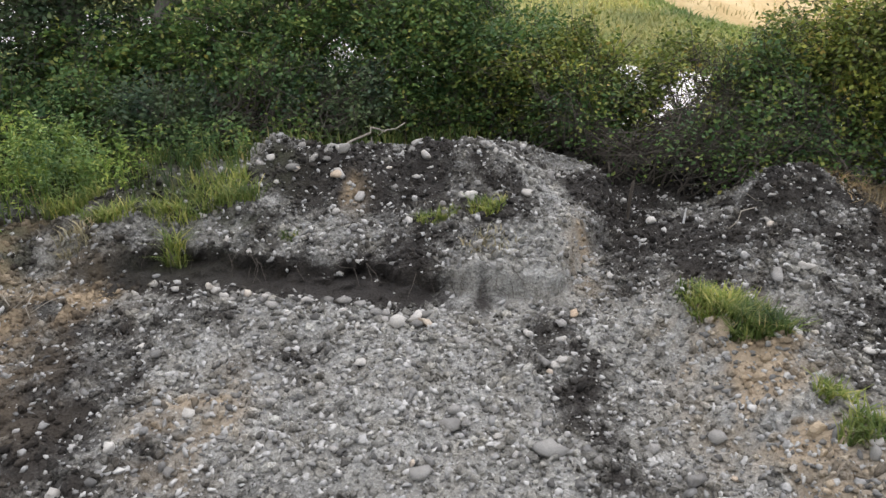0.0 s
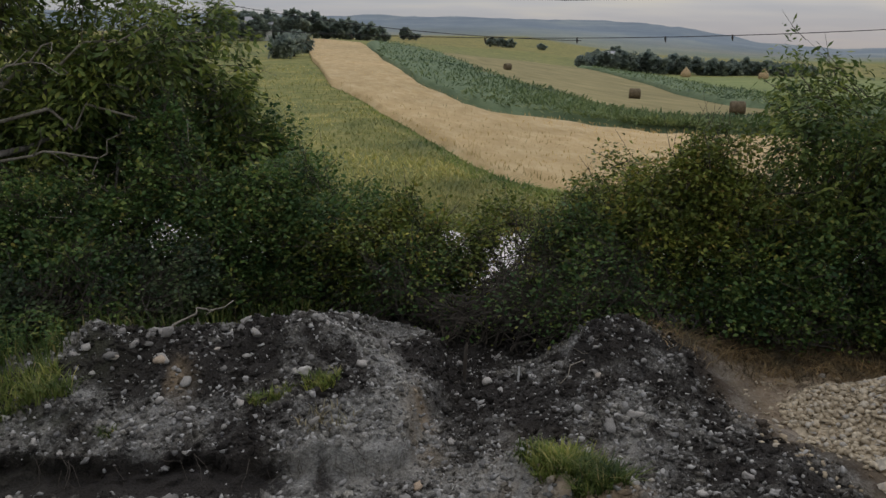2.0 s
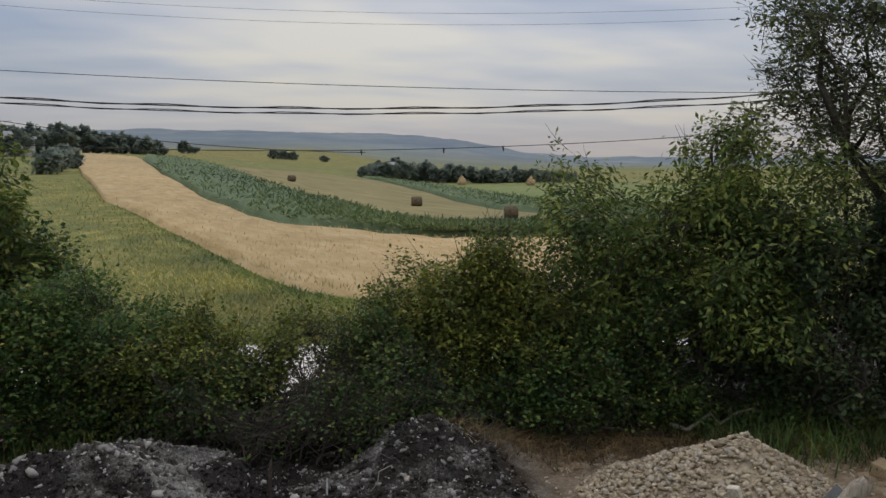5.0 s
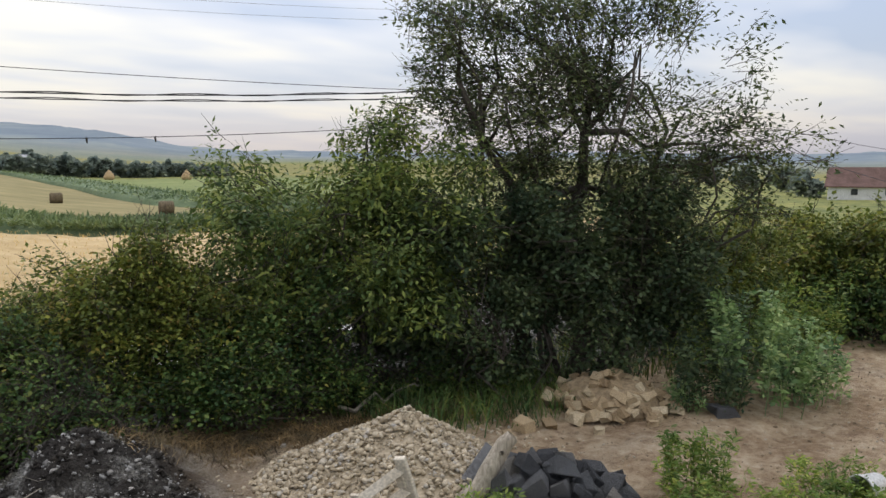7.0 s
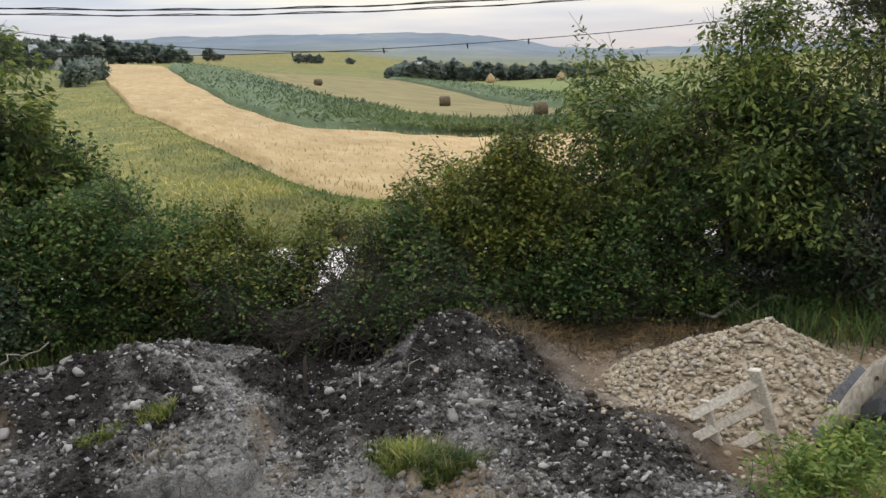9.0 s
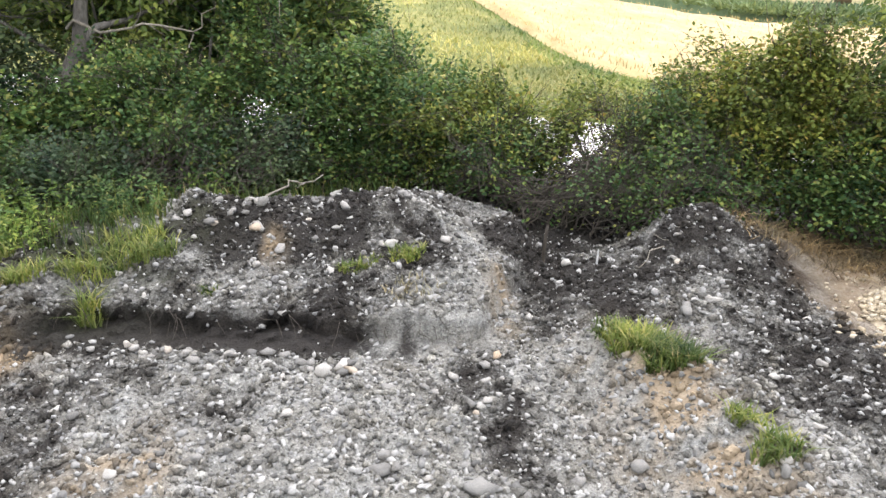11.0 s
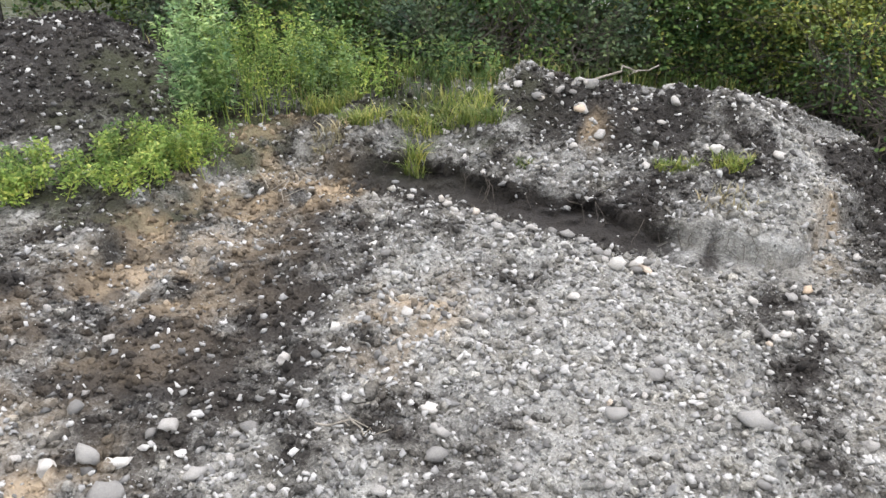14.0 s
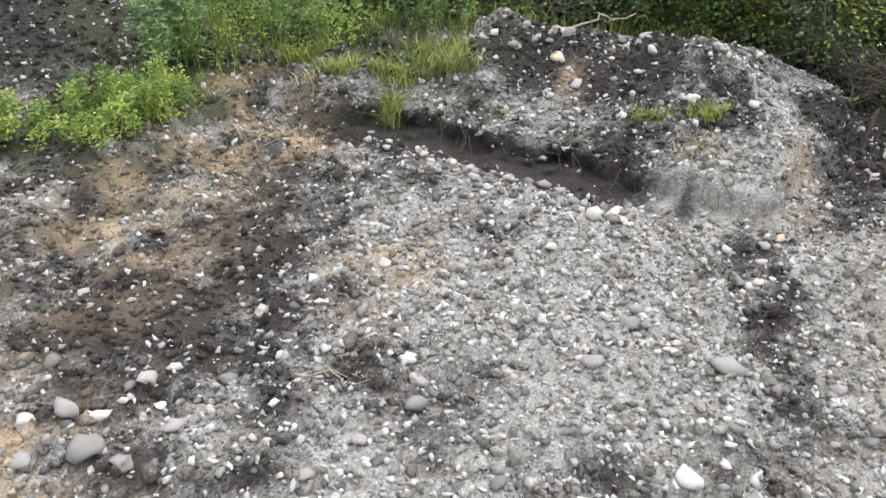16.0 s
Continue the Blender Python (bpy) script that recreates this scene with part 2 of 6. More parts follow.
def tubes(name, lines, mat, parent=None, sides=6):
    """Tapered round branches; each line is (points, radii)."""
    vs, fs, base = [], [], 0
    for pts, rad in lines:
        pts = np.asarray(pts, float)
        m = len(pts)
        tan = np.gradient(pts, axis=0)
        tan /= np.linalg.norm(tan, axis=1)[:, None] + 1e-9
        ref = np.array([0.31, 0.83, 0.46])
        a = np.cross(tan, ref)
        a /= np.linalg.norm(a, axis=1)[:, None] + 1e-9
        b = np.cross(tan, a)
        ang = np.arange(sides) * 2 * np.pi / sides
        ring = pts[:, None] + (np.cos(ang)[None, :, None] * a[:, None] + np.sin(ang)[None, :, None] * b[:, None]) * np.asarray(rad, float)[:, None, None]
        vs.append(ring.reshape(-1, 3))
        for i in range(m - 1):
            for k in range(sides):
                k2 = (k + 1) % sides
                fs.append((base + i * sides + k, base + i * sides + k2, base + (i + 1) * sides + k2, base + (i + 1) * sides + k))
        base += m * sides
    return smooth(sheet(name, np.concatenate(vs), np.array(fs), mat, parent))


def bent(p, q, g, wobble=0.12, steps=5):
    """A crooked line from p to q."""
    p, q = np.asarray(p, float), np.asarray(q, float)
    t = np.linspace(0, 1, steps)[:, None]
    ln = np.linalg.norm(q - p)
    w = np.zeros((steps, 3))
    w[1:-1] = g.normal(size=(steps - 2, 3)) * wobble * ln
    return p + (q - p) * t + w


# ------------------------------------------------------------- lie of the land
ROAD_AZ = radians(25)
FIELD_TURN = -0.43
SLOPE_AZ = [-180, -60, 5, 8, 12, 16, 20, 25, 30, 35, 60, 76, 180]
SLOPE = [0, 0.03, 0.04, 0.038, 0.028, 0.018, 0.008, -0.002, -0.006, -0.006, -0.010, -0.018, 0]
MID_AZ = [-180, -30, 18, 22, 25, 30, 36, 60, 70, 90, 180]
MID_EL = [0.5, 1.3, 1.1, 0.5, 0.1, -0.2, -0.35, -0.4, -1.2, -1.2, 0.2]
RIDGE_AZ = [-180, -40, 5, 18, 25, 28, 30.5, 33, 35.5, 38, 60, 67, 75, 84, 100, 180]
RIDGE_EL = [1.0, 2.5, 2.3, 2.1, 2.0, 1.7, 1.25, 0.75, 0.5, 0.25, 0.1, -0.1, -0.1, 0.1, 0.4, 1.0]


def far_land(x, y):
    r = np.hypot(x, y) + 1e-6
    az = np.degrees(np.arctan2(x, y)) - FIELD_TURN
    s = x * math.sin(ROAD_AZ) + y * math.cos(ROAD_AZ)
    z = -1.5 * sm(11.5, 16.5, s)
    z = z + np.interp(az, SLOPE_AZ, SLOPE) * np.clip(np.minimum(r, 260) - 25, 0, None) * np.clip((s - 24) / 6, 0, 1)
    mid_z = 3.8 + 900 * np.tan(np.radians(np.interp(az, MID_AZ, MID_EL)))
    z = z + (mid_z - z) * sm(275, 900, r)
    ridge = 3.8 + 2200 * np.tan(np.radians(np.interp(az, RIDGE_AZ, RIDGE_EL))) + 6 * vnoise(x, y, 0, 0.006) + 4 * vnoise(x, y, 3, 0.03)
    z = z + (ridge - z) * sm(900, 2200, r) * (1 - 0.5 * sm(2300, 4300, r))
    return z + 0.25 * vnoise(x, y, 0, 0.03) * sm(35, 120, r)


def place(az, d, dz=0.0):
    """Ground spot at a bearing (degrees from +y to the right) and a distance."""
    az += FIELD_TURN if d > 30 else 0.0
    x, y = d * math.sin(radians(az)), d * math.cos(radians(az))
    return x, y, float(land(x, y)) + dz


def lip(x):
    """Line of the upright back wall of the trench."""
    return np.interp(x, [-3.5, -3.1, -2.2, -1.1, -0.4, 0.5, 1.2, 1.8], [7.6, 7.95, 7.84, 7.58, 7.48, 7.34, 7.38, 7.7])


def dig(x, y):
    """Height of the dug-over yard."""
    wx = x + 0.10 * vnoise(x, y, 1.0, 1.3) + 0.04 * vnoise(x, y, 2.0, 4.0)
    wy = y + 0.10 * vnoise(x, y, 5.0, 1.3) + 0.04 * vnoise(x, y, 6.0, 4.0)
    s = x * math.sin(ROAD_AZ) + y * math.cos(ROAD_AZ)
    z = -1.5 * sm(11.5, 16.5, s) + 0.03 * vnoise(x, y, 0, 0.7)
    # left: slope from the grassy edge down into the dark hollow
    pit_l = np.interp(wy, [1, 3, 5, 6.4, 8.2, 8.6], [-5.0, -4.9, -5.0, -5.0, -4.75, -4.3])
    hollow = sm(0, 1, (wx - pit_l) / 1.9) * (1 - sm(7.6, 8.3, wy)) * sm(0.5, 1.6, wy)
    scarp = sm(pit_l, pit_l + 0.26, wx) * sm(4.0, 6.2, wy) * (1 - sm(7.7, 8.3, wy))
    floor_l = -0.62 * scarp - (0.34 - 0.22 * scarp) * hollow
    inside = sm(pit_l, pit_l + 0.3, wx) * (1 - sm(3.3, 3.8, wx))
    z = z * (1 - inside * (wy < 8.0)) + floor_l * (wy < 8.0) * inside
    # central block of grey spoil
    left_edge = np.interp(wy, [1, 3.0, 4.6, 6.3, 7], [-2.3, -2.45, -2.65, -2.75, -2.8])
    right_edge = np.interp(wy, [1, 4.0, 5.4, 6.3, 7], [1.1, 0.98, 0.84, 0.66, 0.5])
    top = 0.04 * np.exp(-((wx + 1.9) / 0.9) ** 2 - ((wy - 6.5) / 0.7) ** 2) - 0.05 * sm(4.0, 1.5, wy) - 0.20 * sm(-0.4, 0.5, wx) * sm(5.9, 6.7, wy)
    back_edge = np.interp(wx, [-3.0, -2.65, -2.2, -1.5, -0.95, -0.4, 0.2, 0.7], [6.4, 6.75, 7.1, 6.96, 6.9, 6.72, 6.70, 6.4])
    edge = lip(wx)
    blk = sm(left_edge - 0.7, left_edge + 0.45, wx) * (1 - sm(right_edge - 0.02, right_edge + 0.16, wx)) * (1 - sm(back_edge, back_edge + 0.16, wy))
    low = np.where(wx > -0.8, -0.72, np.where(wy > 6.8, -1.1, floor_l))
    z = np.where((wx > left_edge - 0.75) & (wx < 3.4) & (wy < 8.05), low, z)
    z = z + (top - z) * blk
    # trench behind the block, with an end wall to the left
    tr = sm(-3.45, -3.15, wx) * sm(back_edge + 0.02, back_edge + 0.16, wy) * (1 - sm(edge - 0.10, edge, wy)) * (1 - sm(0.6, 1.5, wx))
    z = z + (-1.35 - z) * tr
    # back bank and mound
    end_r = 1.22 + 0.62 * sm(7.4, 9.3, wy)
    bank_on = sm(edge - 0.05, edge + 0.08, wy) * (1 - sm(end_r, end_r + 0.30 + 0.35 * sm(7.8, 8.8, wy), wx)) * sm(-4.6, -3.6, wx)
    rise = 0.05 + 0.10 * sm(-0.3, 0.5, wx) + 0.20 * sm(edge + 0.1, edge + 0.7, wy) + 0.31 * sm(8.2, 9.4, wy) * sm(-2.9, -2.0, wx) * (1 - 0.25 * sm(0.9, 1.5, wx))
    rise = rise * (1 - 0.5 * sm(0.7, 1.8, wx) * sm(7.9, 8.8, wy)) + 0.10 * fbm(x, y, 1.5, 3) * sm(edge + 0.2, edge + 0.9, wy)
    rise = rise * (1 - 0.75 * sm(10.0, 11.2, wy)) - 0.5 * sm(11.3, 13, wy)
    # eroded ledge in the bank
    z = z - 0.20 * sm(-4.0, -3.85, wx) * (1 - sm(-3.3, -2.9, wx)) * sm(4.3, 4.7, wy) * (1 - sm(5.7, 6.1, wy))
    # gully floor to the right of bank and block
    gul = sm(0.75, 1.1, wx) * (1 - sm(3.2, 4.0, wx)) * (1 - sm(9.6, 11.0, wy)) * sm(6.2, 7.4, wy)
    z = z + (-0.50 - z) * gul
    z = z + (rise - z) * bank_on
    # right heap with the tan face
    cx = np.interp(wy, [1, 4.9, 5.6, 6.5, 7.2], [3.1, 2.9, 2.72, 2.3, 1.95])
    face = np.clip(1 - (cx - wx) / 1.35, 0, 1) * (wx <= cx) + (wx > cx) * 1.0
    cz = -0.68 + 0.98 * face ** 0.7
    cz = np.where(wx > cx, 0.30 - 0.25 * sm(0, 1.6, wx - cx), cz)
    con = sm(1.05, 1.4, wx) * (1 - sm(6.5, 7.6, wy - 0.15 * (wx - 2)))
    z = z + (cz - z) * con
    # dark mound under the hedge and the low spoil beside it
    for mx, my, mh, ra, rb, turn in ((4.2, 8.85, 0.62, 1.25, 1.0, 20), (3.7, 7.3, 0.42, 1.0, 1.1, 0), (4.7, 6.0, 0.26, 1.0, 0.7, -30), (4.2, 5.3, 0.27, 0.8, 0.8, 0), (-7.9, 8.3, 1.0, 2.0, 1.8, 10), (-6.6, 6.9, 0.25, 1.0, 0.8, 0)):
        c, q = math.cos(radians(turn)), math.sin(radians(turn))
        u, v = ((wx - mx) * c + (wy - my) * q) / ra, (-(wx - mx) * q + (wy - my) * c) / rb
        z = np.maximum(z, z * 0.3 + mh * np.exp(-(u * u + v * v) * 1.1) - 0.08 * (u * u + v * v > 3) - 0.02)
    # clods and crumbs
    rough = sm(-6.5, -4.5, x) * (1 - sm(4.6, 5.8, x)) * sm(12, 10.5, y) + np.exp(-((x + 8) / 2.5) ** 2 - ((y - 8.3) / 2.2) ** 2)
    z = z + np.clip(rough, 0, 1) * ((0.05 + 0.05 * sm(8.2, 8.8, y)) * fbm(x, y, 2.2, 3) + 0.045 * vnoise(x, y, 3, 4.5) + 0.03 * vnoise(x, y, 9, 8.0) + 0.022 * fbm(x, y, 11.0, 2))
    z = z + 0.012 * fbm(x, y, 6.0, 2)
    # wheel ruts and trodden lumps on the track
    z = z + sm(8.3, 9.5, x) * sm(7.0, 5.0, y) * (0.05 * vnoise(x * 0.25 + y * 0.06, y * 1.9, 4, 1.0) + 0.03 * np.abs(vnoise(x, y, 7, 2.6)) + 0.015 * fbm(x, y, 5.0, 2))
    return z


NEAR = (-12.5, 22.0, 0.6, 14.5)


def land(x, y):
    x, y = np.asarray(x, float), np.asarray(y, float)
    f = far_land(x, y)
    k = sm(0, 1.2, x - NEAR[0]) * sm(0, 2.0, NEAR[1] - x) * sm(0, 0.3, y - NEAR[2]) * sm(0, 1.2, NEAR[3] - y)
    return f + (dig(x, y) - f) * k


# ------------------------------------------------------------- ground
def soil_weights(x, y):
    """How much humus (trench shade painted in), ochre subsoil, pale marl and sod lies at a spot."""
    a, b = fbm(x, y, 1.1, 4), fbm(x + 31, y - 12, 2.3, 4)
    zone = lambda cx, cy, rx, ry: np.exp(-((x - cx) / rx) ** 2 - ((y - cy) / ry) ** 2)
    humus_shade = 0.30 + 0.95 * zone(-0.7, 9.0, 2.3, 0.85) + 0.7 * zone(4.0, 8.4, 1.6, 1.6) + 1.5 * zone(-8.0, 8.3, 2.6, 2.4) + 0.6 * zone(4.6, 6.0, 1.2, 0.9)
    # the trench term also paints in its shade; the gully floor is darkened too
    humus_shade += 0.6 * zone(-4.5, 5.0, 1.3, 2.4) + 0.55 * zone(-3.2, 4.6, 0.9, 2.2) + 1.0 * zone(1.22, 5.2, 0.26, 2.4) + 0.6 * zone(-1.2, 2.4, 1.8, 0.6) + 0.5 * zone(-3.9, 8.3, 1.0, 0.5) + 2.2 * np.exp(-((x + 1.6) / 1.9) ** 4 - ((y - lip(x) + 0.12) / 0.24) ** 2) + 0.4 * zone(2.3, 9.0, 0.9, 1.4)
    humus_shade -= 0.75 * zone(-0.3, 5.2, 1.5, 1.7) + 0.8 * zone(2.1, 5.4, 0.7, 1.9) + 1.6 * zone(1.3, 8.1, 0.34, 0.95) + 0.7 * zone(1.2, 9.2, 0.3, 0.5) + 0.4 * zone(-1.9, 5.9, 0.7, 0.9) + 1.5 * zone(0.55, 7.45, 0.7, 0.3) + 0.4 * zone(-4.3, 3.0, 0.8, 0.9)
    ochre = 1.1 * zone(-4.8, 7.75, 0.30, 0.34) + 0.6 * zone(-4.65, 8.5, 0.2, 0.25) + 0.8 * zone(-3.6, 7.1, 0.32, 0.3) + 0.9 * zone(-4.65, 5.9, 0.26, 0.3) + 0.5 * zone(-4.1, 4.9, 0.4, 0.35) + 0.65 * zone(-1.85, 5.0, 0.35, 0.5) + 0.5 * zone(-3.4, 2.5, 0.6, 0.4) + 0.9 * zone(-1.03, 8.7, 0.16, 0.24)
    ochre += 0.34 * zone(-4.3, 6.6, 0.8, 1.2) + 0.2 * zone(-4.3, 4.2, 0.9, 1.8) + 0.55 * zone(2.35, 6.1, 0.4, 0.7) + 0.6 * zone(2.6, 5.0, 0.45, 1.2) + 0.5 * zone(1.55, 7.9, 0.16, 0.5)
    tan = sm(4.6, 5.6, x) * (1 - 0.7 * sm(10.0, 10.9, x * math.sin(ROAD_AZ) + y * math.cos(ROAD_AZ)) * sm(9.5, 8.0, x)) * (1 - sm(11.2, 12.4, x * math.sin(ROAD_AZ) + y * math.cos(ROAD_AZ))) * (1 - 0.9 * zone(4.6, 6.0, 1.1, 0.8)) * (1 - 0.95 * zone(4.2, 8.4, 1.5, 1.3))
    sod = sm(10.6, 11.8, x * math.sin(ROAD_AZ) + y * math.cos(ROAD_AZ)) * sm(3.5, 2.5, x) + 0.9 * zone(-5.6, 7.6, 0.9, 1.6) + 0.8 * zone(-3.0, 9.3, 0.9, 1.0) + sm(-9, -11, x)
    humus_shade += 0.7 * sm(10.0, 10.9, x * math.sin(ROAD_AZ) + y * math.cos(ROAD_AZ))
    humus_shade = np.clip(0.06 + 0.72 * humus_shade + 0.30 * a + 0.42 * b + 0.25 * fbm(x, y, 6.0, 3), 0, 1)
    ochre = np.clip(ochre * (0.85 + 1.2 * fbm(x, y, 3.5, 4)), 0, 0.8)
    return humus_shade, ochre, np.clip(tan + 0.15 * a * (tan > 0.1), 0, 1), np.clip(sod + 0.3 * b * (sod > 0.1), 0, 1)


def ground_mat(name="turned_earth", pieces=False):
    """Turned soil; loose clods of it each take a shade of their own."""
    m, n, l, b = shader(name, 0.95)
    c = n.new("ShaderNodeTexCoord").outputs["Object"]
    at = n.new("ShaderNodeAttribute")
    at.attribute_name = "soil"
    sp = n.new("ShaderNodeSeparateColor")
    l.new(at.outputs["Color"], sp.inputs[0])
    fine = noise_node(n, l, 55, 5, c, 0.7)
    crumb = n.new("ShaderNodeTexVoronoi")
    crumb.inputs["Scale"].default_value = 30
    l.new(c, crumb.inputs["Vector"])
    crumb2 = n.new("ShaderNodeTexVoronoi")
    crumb2.inputs["Scale"].default_value = 75
    l.new(c, crumb2.inputs["Vector"])
    mid_n = noise_node(n, l, 6, 5, c, 0.65)
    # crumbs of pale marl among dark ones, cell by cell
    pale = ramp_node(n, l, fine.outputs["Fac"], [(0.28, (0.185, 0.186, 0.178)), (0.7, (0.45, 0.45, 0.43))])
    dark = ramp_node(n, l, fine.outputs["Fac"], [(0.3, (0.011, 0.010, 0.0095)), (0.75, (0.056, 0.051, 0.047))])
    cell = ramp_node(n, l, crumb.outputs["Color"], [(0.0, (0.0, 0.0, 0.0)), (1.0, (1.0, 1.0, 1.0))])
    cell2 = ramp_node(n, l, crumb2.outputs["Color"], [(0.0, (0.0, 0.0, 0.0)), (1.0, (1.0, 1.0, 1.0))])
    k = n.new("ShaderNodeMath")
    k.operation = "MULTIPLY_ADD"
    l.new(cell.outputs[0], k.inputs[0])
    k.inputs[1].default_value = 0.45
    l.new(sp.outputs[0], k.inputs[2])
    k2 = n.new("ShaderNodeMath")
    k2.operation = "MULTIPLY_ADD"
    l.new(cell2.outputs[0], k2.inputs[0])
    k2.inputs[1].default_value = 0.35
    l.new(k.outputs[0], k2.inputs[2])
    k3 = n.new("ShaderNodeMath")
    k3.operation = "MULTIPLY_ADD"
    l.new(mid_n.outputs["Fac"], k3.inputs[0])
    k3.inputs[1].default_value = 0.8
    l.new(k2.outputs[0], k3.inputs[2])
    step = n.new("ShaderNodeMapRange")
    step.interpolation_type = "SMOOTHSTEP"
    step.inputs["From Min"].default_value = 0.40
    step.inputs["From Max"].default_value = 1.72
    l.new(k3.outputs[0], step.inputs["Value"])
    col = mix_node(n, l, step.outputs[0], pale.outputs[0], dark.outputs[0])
    tint_n = noise_node(n, l, 2.6, 5, c, 0.6)
    tint = ramp_node(n, l, tint_n.outputs["Fac"], [(0.32, (0.70, 0.665, 0.60)), (0.5, (0.98, 0.96, 0.92)), (0.68, (1.14, 1.14, 1.12))])
    col = mix_node(n, l, 1.0, col, tint.outputs[0], "MULTIPLY")
    och = ramp_node(n, l, mid_n.outputs["Fac"], [(0.3, (0.25, 0.185, 0.115)), (0.7, (0.45, 0.355, 0.24))])
    col = mix_node(n, l, sp.outputs[1], col, och.outputs[0])
    tan = ramp_node(n, l, mid_n.outputs["Fac"], [(0.3, (0.24, 0.175, 0.12)), (0.5, (0.42, 0.335, 0.235)), (0.72, (0.55, 0.475, 0.37))])
    trod = ramp_node(n, l, noise_node(n, l, 0.9, 6, c, 0.7).outputs["Fac"], [(0.36, (0.62, 0.54, 0.46)), (0.52, (0.94, 0.90, 0.84)), (0.66, (1.08, 1.06, 1.02))])
    tan_col = mix_node(n, l, 1.0, tan.outputs[0], trod.outputs[0], "MULTIPLY")
    col = mix_node(n, l, sp.outputs[2], col, tan_col)
    sod = ramp_node(n, l, fine.outputs["Fac"], [(0.3, (0.025, 0.032, 0.014)), (0.7, (0.09, 0.10, 0.045))])
    col = mix_node(n, l, at.outputs["Alpha"], col, sod.outputs[0])
    if pieces:
        own = ramp_node(n, l, n.new("ShaderNodeNewGeometry").outputs["Random Per Island"], [(0.0, (0.50, 0.49, 0.48)), (0.5, (0.95, 0.94, 0.92)), (0.9, (1.35, 1.34, 1.31)), (1.0, (1.6, 1.58, 1.52))])
        col = mix_node(n, l, 1.0, col, own.outputs[0], "MULTIPLY")
    l.new(col, b.inputs["Base Color"])
    hsum = n.new("ShaderNodeMath")
    hsum.operation = "ADD"
    l.new(crumb.outputs["Distance"], hsum.inputs[0])
    l.new(fine.outputs["Fac"], hsum.inputs[1])
    relief(n, l, b, hsum.outputs[0], 0.9, 0.022)
    return m


EARTH = ground_mat()
CLOD = ground_mat("earth_clod", True)
gx = np.concatenate([np.arange(-12.5, -5.5, 0.11), np.arange(-5.5, 5.2, 0.042), np.arange(5.2, 22.01, 0.11)])
gy = np.concatenate([np.arange(0.6, 2.0, 0.1), np.arange(2.0, 10.5, 0.042), np.arange(10.5, 14.51, 0.1)])
GX, GY = np.meshgrid(gx, gy, indexing="ij")
GZ = land(GX, GY)
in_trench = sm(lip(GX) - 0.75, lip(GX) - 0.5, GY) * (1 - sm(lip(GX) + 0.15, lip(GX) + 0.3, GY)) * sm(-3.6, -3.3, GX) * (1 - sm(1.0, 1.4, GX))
# the trench wall is washed out beneath its lip
GY = GY + (0.30 + 0.12 * vnoise(GX, GZ, 3, 2.5) + 0.05 * vnoise(GX, GZ, 5, 7.0)) * sm(-0.03, -0.30, GZ) * sm(lip(GX) - 0.5, lip(GX) - 0.06, GY) * (1 - sm(lip(GX) + 0.2, lip(GX) + 0.4, GY)) * sm(-3.4, -3.1, GX) * (1 - 0.85 * sm(-0.6, 0.4, GX))
# roots and stones leave the wall uneven
GY = GY + in_trench * sm(0.08, -0.05, GZ) * (0.07 * vnoise(GX, GZ, 2, 3.5) + 0.05 * vnoise(GX, GZ, 6, 9.0))
yard = smooth(sheet("ground_yard", np.stack([GX, GY, GZ], -1), grid_faces(len(gx), len(gy)), EARTH))
tagged(yard, "dug-over yard of dark soil, grey gravelly marl and tan dirt", "ground", kind="structure")
soil = yard.data.color_attributes.new("soil", "FLOAT_COLOR", "POINT")
layers = np.stack(soil_weights(GX, GY), -1)
# topsoil and painted shade blacken the trench depth, marl above at the far end
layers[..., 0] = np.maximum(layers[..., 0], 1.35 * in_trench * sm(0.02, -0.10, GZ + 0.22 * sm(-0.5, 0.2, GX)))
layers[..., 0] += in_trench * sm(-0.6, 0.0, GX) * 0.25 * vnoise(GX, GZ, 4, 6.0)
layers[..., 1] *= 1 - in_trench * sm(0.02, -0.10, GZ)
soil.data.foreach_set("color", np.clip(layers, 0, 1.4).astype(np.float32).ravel())


